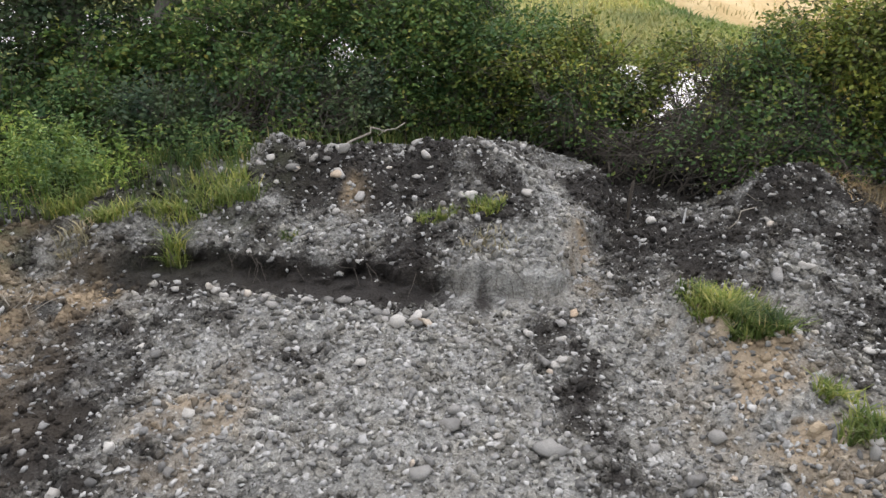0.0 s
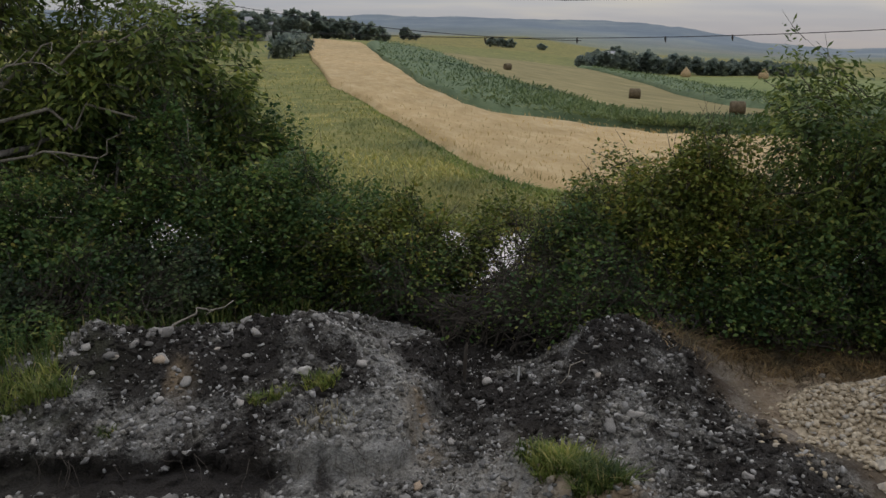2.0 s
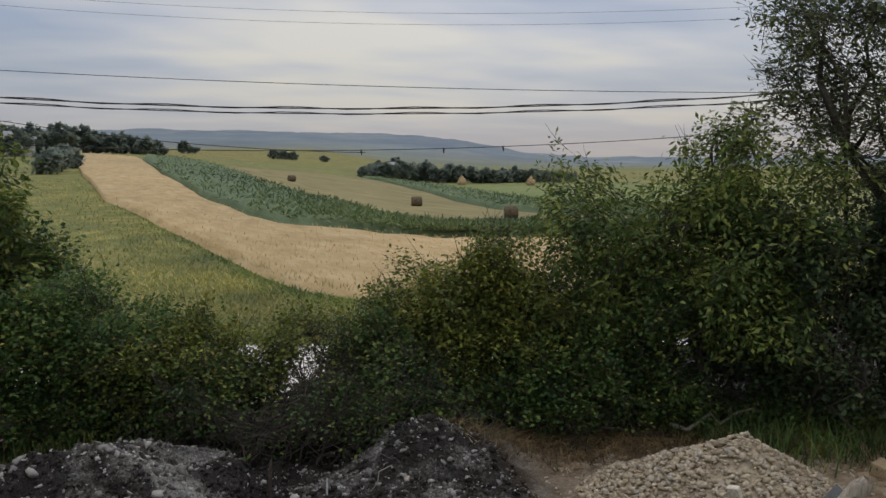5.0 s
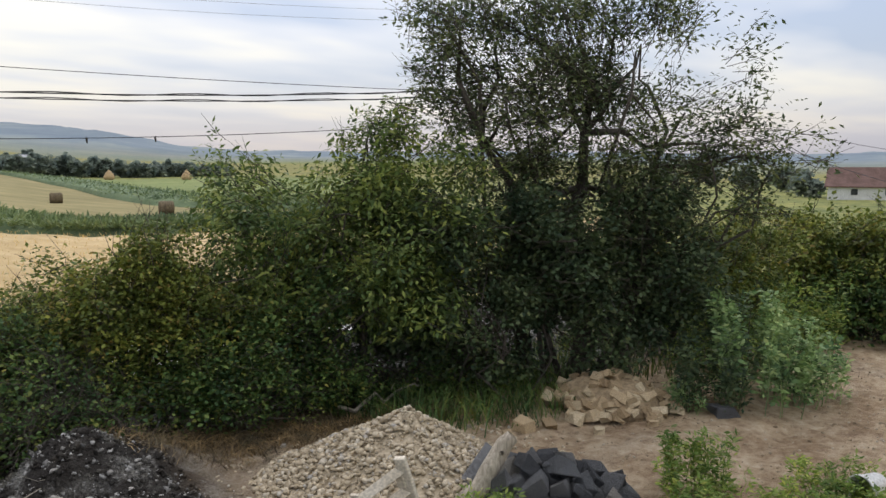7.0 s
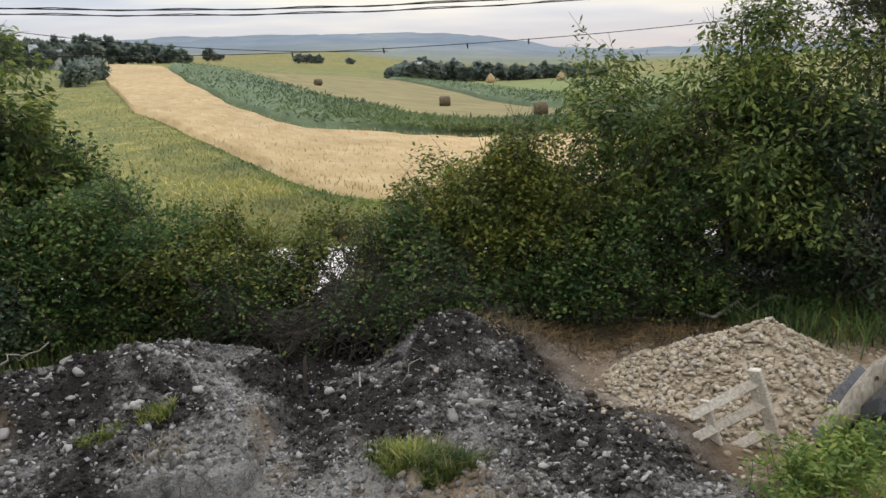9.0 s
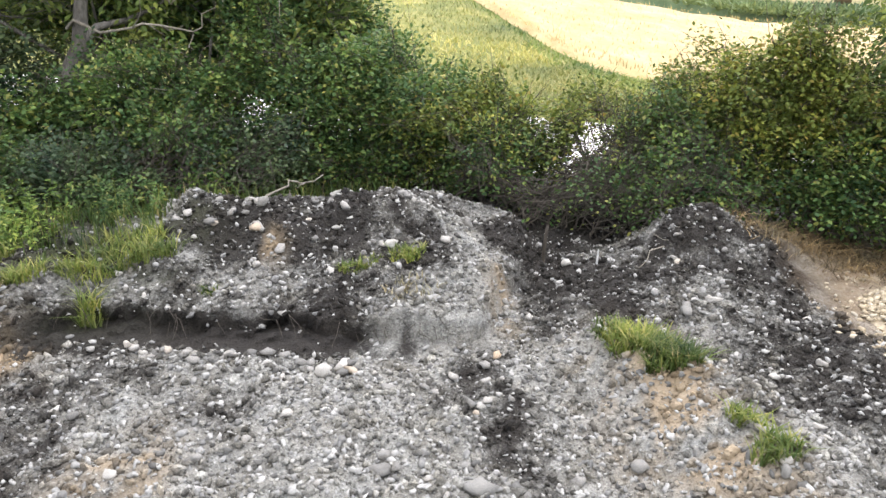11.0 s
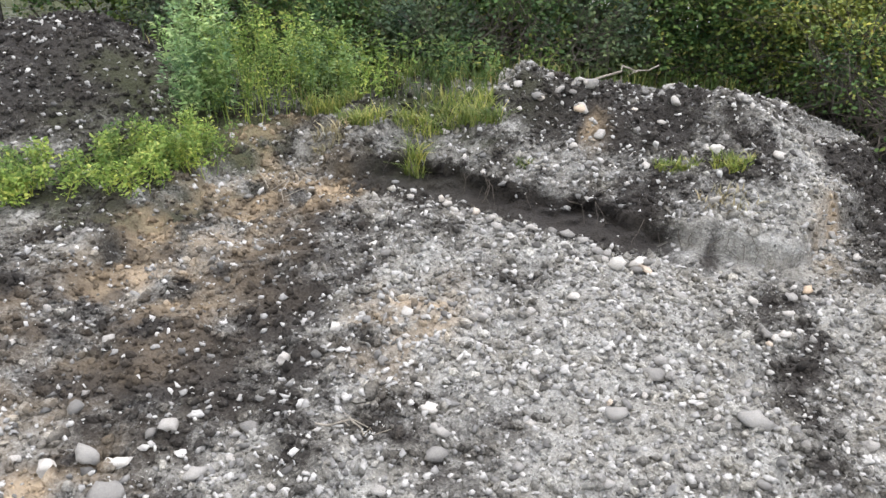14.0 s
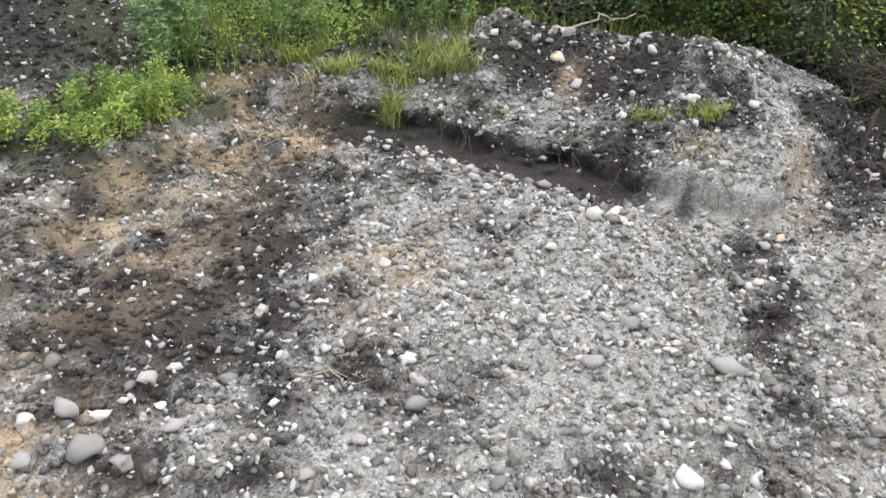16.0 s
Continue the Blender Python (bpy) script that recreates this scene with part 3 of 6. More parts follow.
def far_mat():
    m, n, l, b = shader("meadow", 0.95)
    c = n.new("ShaderNodeTexCoord").outputs["Object"]
    big = noise_node(n, l, 0.09, 5, c)
    small = noise_node(n, l, 0.5, 6, c, 0.7)
    mp = n.new("ShaderNodeMapping")
    mp.inputs["Scale"].default_value = (0.004, 0.0012, 0.0)
    mp.inputs["Rotation"].default_value = (0, 0, 0.7)
    l.new(c, mp.inputs["Vector"])
    plots = n.new("ShaderNodeTexVoronoi")
    plots.inputs["Scale"].default_value = 1.0
    l.new(mp.outputs[0], plots.inputs["Vector"])
    g = ramp_node(n, l, small.outputs["Fac"], [(0.30, (0.10, 0.12, 0.04)), (0.5, (0.215, 0.20, 0.07)), (0.70, (0.42, 0.33, 0.14))])
    p = ramp_node(n, l, plots.outputs["Color"], [(0.0, (0.75, 0.95, 0.8)), (0.5, (1.0, 1.0, 0.9)), (1.0, (1.25, 1.05, 0.8))])
    col = mix_node(n, l, 1.0, g.outputs[0], p.outputs[0], "MULTIPLY")
    q = ramp_node(n, l, big.outputs["Fac"], [(0.35, (0.8, 0.85, 0.85)), (0.65, (1.15, 1.1, 1.0))])
    col = mix_node(n, l, 1.0, col, q.outputs[0], "MULTIPLY")
    # wooded hills in the distance, with bluish air haze painted into their colour
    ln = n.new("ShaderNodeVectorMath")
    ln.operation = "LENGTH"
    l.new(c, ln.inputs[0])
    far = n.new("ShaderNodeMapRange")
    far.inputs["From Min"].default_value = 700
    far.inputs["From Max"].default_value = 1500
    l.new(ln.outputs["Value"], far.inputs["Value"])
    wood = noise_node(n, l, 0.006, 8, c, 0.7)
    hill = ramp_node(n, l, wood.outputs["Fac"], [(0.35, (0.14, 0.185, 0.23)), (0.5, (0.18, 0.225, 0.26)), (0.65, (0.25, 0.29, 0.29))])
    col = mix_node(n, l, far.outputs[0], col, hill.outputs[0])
    l.new(col, b.inputs["Base Color"])
    relief(n, l, b, small.outputs["Fac"], 0.25, 0.05)
    return m


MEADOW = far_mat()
rr = np.concatenate([np.linspace(0.02, 2.9, 40), np.geomspace(2.97, 60, 70), np.geomspace(61, 4600, 130)])
aa = np.radians(np.concatenate([np.arange(-180, -20, 4.0), np.arange(-20, 90, 0.5), np.arange(90, 180.1, 2.0)]))
RR, AA = np.meshgrid(rr, aa, indexing="ij")
FX, FY = RR * np.sin(AA), RR * np.cos(AA)
inner = ((FX > NEAR[0] + 1.0) & (FX < NEAR[1] - 1.2) & (FY > NEAR[2] + 0.08) & (FY < NEAR[3] - 1.0))
FZ = far_land(FX, FY) - 2.2 * inner - 0.02
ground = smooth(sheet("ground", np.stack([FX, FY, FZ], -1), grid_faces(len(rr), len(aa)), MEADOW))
tagged(ground, "green and yellow meadow rising to hazy blue wooded hills", "ground", kind="structure")


# ------------------------------------------------------------- road and fields
def strip(name, lo, hi, az0, az1, lift, mat, na=80, nr=26, rough=0.0):
    """A field laid over the land between two edges, given as ranges by bearing; its rim goes down to the soil."""
    az = np.linspace(az0, az1, na)
    a = np.interp(az, *zip(*lo))
    b = np.interp(az, *zip(*hi))
    t = np.linspace(0, 1, nr)
    r = a[:, None] + (np.maximum(b, a + 0.5) - a)[:, None] * t[None] ** 1.3
    ang = np.radians(az + FIELD_TURN)[:, None]
    x, y = r * np.sin(ang), r * np.cos(ang)
    up = np.full(x.shape, lift)
    rim = np.minimum(r - r[:, :1], r[:, -1:] - r)
    up = up * (0.03 + 0.97 * sm(0, 2.2, rim + 0.5 * vnoise(x, y, 4, 0.5)))
    up[0], up[-1], up[:, 0], up[:, -1] = 0.02, 0.02, 0.02, 0.02
    z = far_land(x, y) + up + rough * vnoise(x, y, 0, 0.8) * (up > 0.05)
    return smooth(sheet(name, np.stack([x, y, z], -1), grid_faces(na, nr), mat))


def field_mat(name, stops, scale, stretch, turn):
    m, n, l, b = shader(name, 0.95)
    c = n.new("ShaderNodeTexCoord").outputs["Object"]
    mp = n.new("ShaderNodeMapping")
    mp.inputs["Scale"].default_value = stretch
    mp.inputs["Rotation"].default_value = (0, 0, radians(turn))
    l.new(c, mp.inputs["Vector"])
    t = noise_node(n, l, scale, 6, mp.outputs[0], 0.65)
    big = noise_node(n, l, 0.05, 3, c)
    r = ramp_node(n, l, t.outputs["Fac"], stops)
    g = ramp_node(n, l, big.outputs["Fac"], [(0.3, (0.85, 0.86, 0.85)), (0.7, (1.12, 1.1, 1.1))])
    l.new(mix_node(n, l, 1.0, r.outputs[0], g.outputs[0], "MULTIPLY"), b.inputs["Base Color"])
    relief(n, l, b, t.outputs["Fac"], 0.8, 0.2)
    return m


WHEAT_TOP = field_mat("ripe_wheat", [(0.3, (0.40, 0.29, 0.135)), (0.5, (0.49, 0.365, 0.185)), (0.7, (0.58, 0.455, 0.26))], 0.9, (1.0, 0.35, 1.0), 12)
CORN_TOP = field_mat("corn_rows", [(0.3, (0.10, 0.15, 0.08)), (0.7, (0.17, 0.225, 0.12))], 0.8, (1.0, 0.4, 1.0), 12)
STUBBLE = field_mat("mown_stubble", [(0.3, (0.19, 0.17, 0.07)), (0.7, (0.33, 0.28, 0.13))], 0.35, (1.0, 0.2, 1.0), 14)
HAY_MEADOW = field_mat("mown_meadow", [(0.3, (0.14, 0.19, 0.06)), (0.7, (0.25, 0.28, 0.10))], 0.5, (1.0, 0.3, 1.0), 14)
LIMESTONE = plain_mat("limestone_dust", [(0.3, (0.60, 0.57, 0.54)), (0.7, (0.80, 0.77, 0.74))], 0.6, 9.0, 0.9, 0.3, 0.02)

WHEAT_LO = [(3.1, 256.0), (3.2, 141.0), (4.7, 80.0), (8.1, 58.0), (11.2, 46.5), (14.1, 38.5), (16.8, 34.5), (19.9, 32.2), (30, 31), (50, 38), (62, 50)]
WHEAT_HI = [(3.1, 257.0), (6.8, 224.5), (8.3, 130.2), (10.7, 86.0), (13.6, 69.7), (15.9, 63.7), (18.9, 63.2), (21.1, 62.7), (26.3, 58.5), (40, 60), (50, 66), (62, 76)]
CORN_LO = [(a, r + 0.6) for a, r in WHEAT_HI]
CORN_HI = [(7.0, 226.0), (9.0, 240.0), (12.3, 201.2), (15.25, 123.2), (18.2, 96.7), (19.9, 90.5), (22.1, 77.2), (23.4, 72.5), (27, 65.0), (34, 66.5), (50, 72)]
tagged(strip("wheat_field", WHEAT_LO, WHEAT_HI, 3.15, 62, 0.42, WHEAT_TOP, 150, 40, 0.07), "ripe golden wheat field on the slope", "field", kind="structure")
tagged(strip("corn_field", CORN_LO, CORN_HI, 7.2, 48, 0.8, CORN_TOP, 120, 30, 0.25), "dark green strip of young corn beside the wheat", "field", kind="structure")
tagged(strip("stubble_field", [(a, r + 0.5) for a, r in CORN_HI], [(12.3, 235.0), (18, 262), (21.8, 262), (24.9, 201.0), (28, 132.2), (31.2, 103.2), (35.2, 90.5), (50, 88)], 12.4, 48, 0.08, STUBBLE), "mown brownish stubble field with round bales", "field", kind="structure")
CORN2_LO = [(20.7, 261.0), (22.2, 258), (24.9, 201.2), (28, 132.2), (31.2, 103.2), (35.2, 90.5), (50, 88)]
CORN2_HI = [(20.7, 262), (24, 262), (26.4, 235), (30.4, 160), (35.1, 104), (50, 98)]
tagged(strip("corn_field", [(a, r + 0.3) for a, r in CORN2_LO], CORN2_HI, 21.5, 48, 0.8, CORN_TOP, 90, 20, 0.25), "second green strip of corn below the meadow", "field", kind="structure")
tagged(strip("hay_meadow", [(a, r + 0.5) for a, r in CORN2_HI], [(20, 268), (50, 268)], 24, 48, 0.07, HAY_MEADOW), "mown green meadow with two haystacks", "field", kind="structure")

# white limestone road behind the hedge
u = np.linspace(-70, 70, 141)
v = np.array([17.6, 18.0, 19.5, 21.0, 22.5, 24.0, 24.4])
UU, VV = np.meshgrid(u, v, indexing="ij")
rx_, ry_ = UU * math.cos(ROAD_AZ) + VV * math.sin(ROAD_AZ), -UU * math.sin(ROAD_AZ) + VV * math.cos(ROAD_AZ)
rz_ = far_land(rx_, ry_) + np.array([-0.1, 0.05, 0.08, 0.1, 0.08, 0.05, -0.1])[None] + 0.02 * vnoise(rx_, ry_, 0, 1.1)
tagged(smooth(sheet("road", np.stack([rx_, ry_, rz_], -1), grid_faces(len(u), len(v)), LIMESTONE)), "pale limestone road behind the hedge", "road", kind="structure")
# ------------------------------------------------------------- hedge and trees
# thin places in the hedge through which the road shows: spot, height, half-width
HOLES = [(-1.45, 12.2, 1.15, 0.30), (-0.3, 12.4, 1.1, 0.12), (3.45, 11.6, 0.75, 0.25), (3.65, 11.6, 1.15, 0.22), (4.9, 11.0, 0.85, 0.16), (8.3, 8.9, 1.05, 0.30), (7.75, 9.4, 1.25, 0.14), (11.9, 5.2, 1.6, 0.12), (8.7, 9.0, 0.85, 0.16)]


def bush(name, az, d, lobes, count, leaf, mat, seed, label, category="shrub", stems=9, bark=BARK, spread=0.17, per=14, aspect=0.62, hang=0.3, group="", twigs=0.3, clear=0.05, gaps=-0.5, knots=30, size=1.1):
    """A shrub or tree: stems from one foot, branches to the lobes of its crown, leaves in clumps round twig ends.
    lobes: (bearing offset to the right, depth offset, height of centre, half width, half depth, half height), in metres."""
    g = np.random.default_rng(seed)
    foot = place(az, d)
    ob = anchor(name, foot, -az, label, category, group)
    lb = np.array(lobes, float)
    count, leaf, per = int(count * 1.35), leaf * 1.22, per + 3
    # the crown is built of many smaller tufts of leaves, lit above and hollow between
    vol = (lb[:, 3] * lb[:, 4] * lb[:, 5]) ** 0.75
    tufts = max(8, int(knots * vol.sum()))
    pick = g.choice(len(lb), tufts, p=vol / vol.sum())
    q0 = g.normal(size=(tufts, 3))
    q0 /= np.linalg.norm(q0, axis=1)[:, None]
    t0 = lb[pick, :3] + q0 * (g.uniform(0.15, 1.0, tufts) ** 0.5)[:, None] * lb[pick, 3:6] * g.uniform(0.75, 1.12, (tufts, 1))
    tr = (0.12 + 0.42 * g.random(tufts) ** 1.6) * size
    own = g.choice(tufts, count, p=tr ** 2 / (tr ** 2).sum())
    q = g.normal(size=(count, 3)) + (0, 0, 0.35)
    q /= np.linalg.norm(q, axis=1)[:, None]
    c = t0[own] + q * (g.uniform(0.3, 1.0, count) ** 0.5 * tr[own])[:, None]
    keep = (c[:, 2] > clear) & (vnoise(c[:, 0], c[:, 1], c[:, 2] + seed, 1.5) > gaps)
    ca, sa = math.cos(radians(-az)), math.sin(radians(-az))
    wx_, wy_, wz_ = foot[0] + c[:, 0] * ca - c[:, 1] * sa, foot[1] + c[:, 0] * sa + c[:, 1] * ca, foot[2] + c[:, 2]
    for hx_, hy_, hz_, hr in HOLES:
        dirx, diry = hx_ / math.hypot(hx_, hy_), hy_ / math.hypot(hx_, hy_)
        across = (wx_ - hx_) * diry - (wy_ - hy_) * dirx
        along = (wx_ - hx_) * dirx + (wy_ - hy_) * diry
        keep &= ((across / hr) ** 2 + ((wz_ - hz_ + 0.16 * along) / (hr * 1.1)) ** 2 > 1 + 0.5 * vnoise(wx_, wy_, wz_, 4)) | (g.random(count) < 0.14)
    keep &= g.random(count) < 0.25 + 0.75 * sm(0.1, 0.9, c[:, 2])
    c, q = c[keep], q[keep]
    # long shoots that break the outline
    base_c = c[g.integers(len(c), size=max(6, tufts // 2))]
    far_c = base_c[np.linalg.norm((base_c - lb[:, :3].mean(0)) / lb[:, 3:6].mean(0), axis=1) > 0.9]
    for b_ in far_c:
        o_ = b_ - lb[:, :3].mean(0)
        o_ = o_ / np.linalg.norm(o_) * 0.6 + g.normal(size=3) * 0.3 + (0, 0, 0.7)
        tt = np.linspace(0.1, 1, 7)[:, None]
        sh = b_ + o_ * tt * g.uniform(0.15, 0.5) * size - np.array([0, 0, 0.18]) * tt ** 2
        c = np.concatenate([c, sh])
        q = np.concatenate([q, np.repeat(o_[None], 7, 0)])
    n = len(c)
    lone = np.arange(n) >= keep.sum()
    rep = np.where(lone, max(3, per // 4), per)
    at = np.repeat(c, rep, 0) + g.normal(size=(rep.sum(), 3)) * spread * np.repeat(np.where(lone, 0.25, 0.75), rep)[:, None] * np.array([1, 1, 0.8])
    leaves("crown", at, leaf, mat, ob, aspect, hang, seed, np.repeat(q, rep, 0))
    lines = []
    h = lb[:, 2].max()
    for i in range(stems):
        k = lb[i % len(lb)]
        tip = k[:3] + g.normal(size=3) * k[3:6] * 0.35
        p0 = np.array([g.normal() * 0.10 * min(stems, 8) * 0.4, g.normal() * 0.12, -0.1])
        ln = bent(p0, tip, g, 0.07, 6)
        r0 = 0.008 + 0.008 * np.linalg.norm(tip - p0)
        lines.append((ln, np.linspace(r0, r0 * 0.35, 6)))
        for _ in range(6):
            t = c[g.integers(n)]
            s = ln[g.integers(2, 6)]
            if np.linalg.norm(t - s) < 2.2:
                lines.append((bent(s, t, g, 0.08, 4), np.linspace(r0 * 0.4, 0.004, 4)))
    for _ in range(int(count * twigs)):
        t = c[g.integers(n)]
        o = (t - lb[:, :3].mean(0))
        o = o / (np.linalg.norm(o) + 1e-6) + g.normal(size=3) * 0.5 + (0, 0, 0.3)
        lines.append((bent(t - o * 0.25, t + o * g.uniform(0.1, 0.3), g, 0.08, 3), (0.006, 0.005, 0.002)))
    tubes("wood", lines, bark, ob, 5)
    return ob


def trunked(name, az, d, lobes, count, leaf, mat, seed, label, trunk, bark=BARK, **more):
    ob = bush(name, az, d, lobes, count, leaf, mat, seed, label, "tree", bark=bark, **more)
    g = np.random.default_rng(seed + 500)
    lines = []
    for px, top, r in trunk:
        ln = bent((px, -0.5 if bark is GREY_BARK else 0.0, -0.2), top, g, 0.035, 8)
        lines.append((ln, np.linspace(r, r * 0.12, 8)))
        for lbz in lobes:
            s = ln[g.integers(3, 7)]
            if np.linalg.norm(np.array(lbz[:3]) - s) < 2.0:
                lines.append((bent(s, lbz[:3], g, 0.07, 5), np.linspace(r * 0.3, 0.012, 5)))
    tubes("trunk", lines, bark, ob, 9)
    return ob


HEDGE = "hedge along the road"
# low mixed hedge behind the mounds
bush("hedge_bush", -40, 14.5, [(0, 0, 1.3, 1.8, 1.2, 1.3), (-1.6, 0.3, 1.2, 1.3, 1.0, 1.2), (1.6, 0.2, 1.2, 1.3, 1.0, 1.1)], 1100, 0.075, LEAF_DARK, 11, "dense dark green hedge bush behind the soil heap", group=HEDGE)
bush("hedge_bush", -29, 14.0, [(0, 0, 1.5, 1.7, 1.2, 1.5), (-1.5, 0.3, 1.3, 1.2, 1.0, 1.3), (1.3, 0.2, 1.4, 1.2, 1.0, 1.3)], 1300, 0.075, LEAF_BLUE, 12, "dense bluish green bush over tall weeds", group=HEDGE)
bush("hedge_bush", -19.5, 13.2, [(0, 0, 0.85, 1.4, 1.0, 0.8), (-1.2, -0.1, 0.8, 1.0, 0.9, 0.75), (1.1, 0.0, 0.95, 1.1, 0.9, 0.85)], 1000, 0.07, LEAF_DARK, 13, "green hedge bush beneath the walnut tree", group=HEDGE)
bush("hedge_bush", -11.5, 12.6, [(0, 0, 1.2, 1.2, 0.9, 1.1), (-0.9, 0.1, 1.5, 0.9, 0.8, 0.9), (0.9, 0.0, 1.0, 0.9, 0.8, 0.9)], 1000, 0.065, LEAF_DARK, 14, "green hedge bush with yellowing leaf tips", group=HEDGE)
bush("hedge_bush", -3.0, 12.5, [(0, 0, 1.1, 1.0, 0.9, 1.0), (0.9, 0.1, 1.3, 0.9, 0.8, 1.1), (-0.8, 0.4, 2.3, 0.7, 0.6, 0.5)], 850, 0.065, LEAF_DARK, 15, "shady hedge bush with a thin see-through middle", group=HEDGE)
bush("hedge_bush", 4.0, 12.4, [(0, 0, 1.2, 1.2, 0.9, 1.2), (-0.9, 0.1, 1.4, 0.8, 0.7, 1.0), (1.0, 0.0, 1.0, 0.9, 0.8, 1.0)], 1000, 0.065, LEAF_DARK, 16, "dense green hedge bush behind the mound", group=HEDGE)
bush("hedge_bush", 10.5, 12.0, [(0, 0, 0.8, 1.0, 0.9, 0.8), (-0.8, 0.0, 1.0, 0.8, 0.7, 0.8), (0.8, 0.1, 0.75, 0.7, 0.7, 0.6)], 900, 0.06, LEAF_YELLOW, 17, "low yellow-green hedge bush with reddish shoots", group=HEDGE)
bush("thorn_bush", 17.5, 11.9, [(0, 0, 0.75, 0.9, 0.8, 0.6), (0.8, 0.1, 0.85, 0.8, 0.8, 0.6)], 230, 0.05, LEAF_YELLOW, 18, "thin leggy thorn bush with bare dark twigs", stems=34, twigs=2.2, per=8, group=HEDGE)
bush("hedge_bush", 18.5, 12.9, [(0, 0, 1.25, 1.3, 0.6, 0.25), (1.0, 0.1, 1.4, 0.8, 0.5, 0.3)], 420, 0.06, LEAF_YELLOW, 19, "yellow-green vine spread over the hedge top", group=HEDGE)
bush("hedge_bush", 23.5, 11.8, [(0, 0, 1.0, 0.9, 0.8, 0.85), (0.6, 0.2, 1.3, 0.8, 0.7, 0.7)], 750, 0.06, LEAF_DARK, 20, "green hedge bush over the dark mound", group=HEDGE)
bush("hedge_bush", 29.0, 11.9, [(0, 0, 1.4, 1.2, 0.9, 1.3), (-0.9, 0.1, 1.6, 0.7, 0.7, 0.9), (0.6, 0.1, 2.2, 0.8, 0.7, 0.7), (1.0, 0, 1.2, 0.9, 0.8, 1.1)], 1250, 0.06, LEAF_YELLOW, 21, "tall hedge bush with yellowing brownish leaves", group=HEDGE)
bush("hedge_bush", 36.0, 12.0, [(0, 0, 1.3, 1.0, 0.9, 1.1), (0.8, 0.2, 1.7, 0.9, 0.8, 0.9), (-0.6, 0, 1.0, 0.8, 0.7, 0.9)], 950, 0.06, LEAF_DARK, 22, "dark hedge bush beside the young walnut", group=HEDGE)
# brambles and dead brush at the hedge foot
for k, (az, d) in enumerate(((13.0, 10.9), (16.5, 10.7), (20.0, 10.6), (9.0, 11.2), (25.5, 11.0))):
    bush("bramble", az, d, [(0, 0, 0.45, 0.6, 0.5, 0.4), (0.4, 0.2, 0.6, 0.5, 0.4, 0.4)], 260, 0.055, LEAF_DARK, 300 + k, "tangled bramble with dry twigs at the hedge foot", stems=11, twigs=0.7, per=8, group="brambles")
for k, (az, d, h) in enumerate(((-26, 11.6, 0.75), (-20.5, 11.4, 0.7), (-15, 11.3, 0.75), (-9, 11.5, 0.7), (-31, 12.2, 0.9), (-36, 12.6, 1.0))):
    bush("hedge_bush", az, d, [(0, 0, h * 0.55, 0.8, 0.6, h * 0.6), (0.6, 0.2, h * 0.7, 0.6, 0.5, h * 0.6)], 420, 0.06, LEAF_BLUE if k % 2 else LEAF_DARK, 320 + k, "low dark green undergrowth before the hedge", group="undergrowth")
for k, az in enumerate((-5.5, -1.5, 2.5, 6.5, 10.0)):
    bush("hedge_bush", az, 12.0, [(0, 0, 0.35, 0.7, 0.5, 0.4), (0.4, 0.3, 0.45, 0.6, 0.5, 0.4)], 430, 0.055, LEAF_DARK, 380 + k, "low dark undergrowth closing the hedge foot", clear=0.0, group="undergrowth")
for k, (az, d, h) in enumerate(((31.0, 11.3, 0.7), (35.5, 11.4, 0.8), (40.0, 12.2, 0.9), (45.0, 12.6, 0.8), (49.5, 12.6, 0.8))):
    bush("hedge_bush", az, d, [(0, 0, h * 0.5, 0.8, 0.5, h * 0.55), (0.5, 0.2, h * 0.6, 0.6, 0.5, h * 0.55)], 420, 0.06, LEAF_DARK, 340 + k, "low dark undergrowth beneath the trees", clear=0.0, group="undergrowth")
# young walnut leaning over the yard
trunked("walnut_tree", 43.5, 12.6, [(-1.1, 0, 2.6, 1.0, 1.0, 0.95), (0.2, -0.1, 3.0, 1.1, 1.0, 1.0), (1.3, 0, 2.7, 1.0, 1.0, 1.2), (0.6, -0.6, 1.9, 1.1, 0.9, 0.8), (-0.5, -0.3, 2.0, 1.0, 0.8, 0.7), (-1.5, 0.3, 3.4, 0.5, 0.5, 0.5), (0.3, 0.2, 4.0, 0.7, 0.5, 0.35)], 1600, 0.098, LEAF_WALNUT, 31,
        "young green walnut tree with drooping leaves", [(0.1, (0.2, 0, 3.0), 0.08), (-0.2, (-0.9, 0.1, 2.6), 0.06)], stems=3, per=11, aspect=0.38, hang=0.8, spread=0.2, clear=1.0, knots=26, size=1.2)
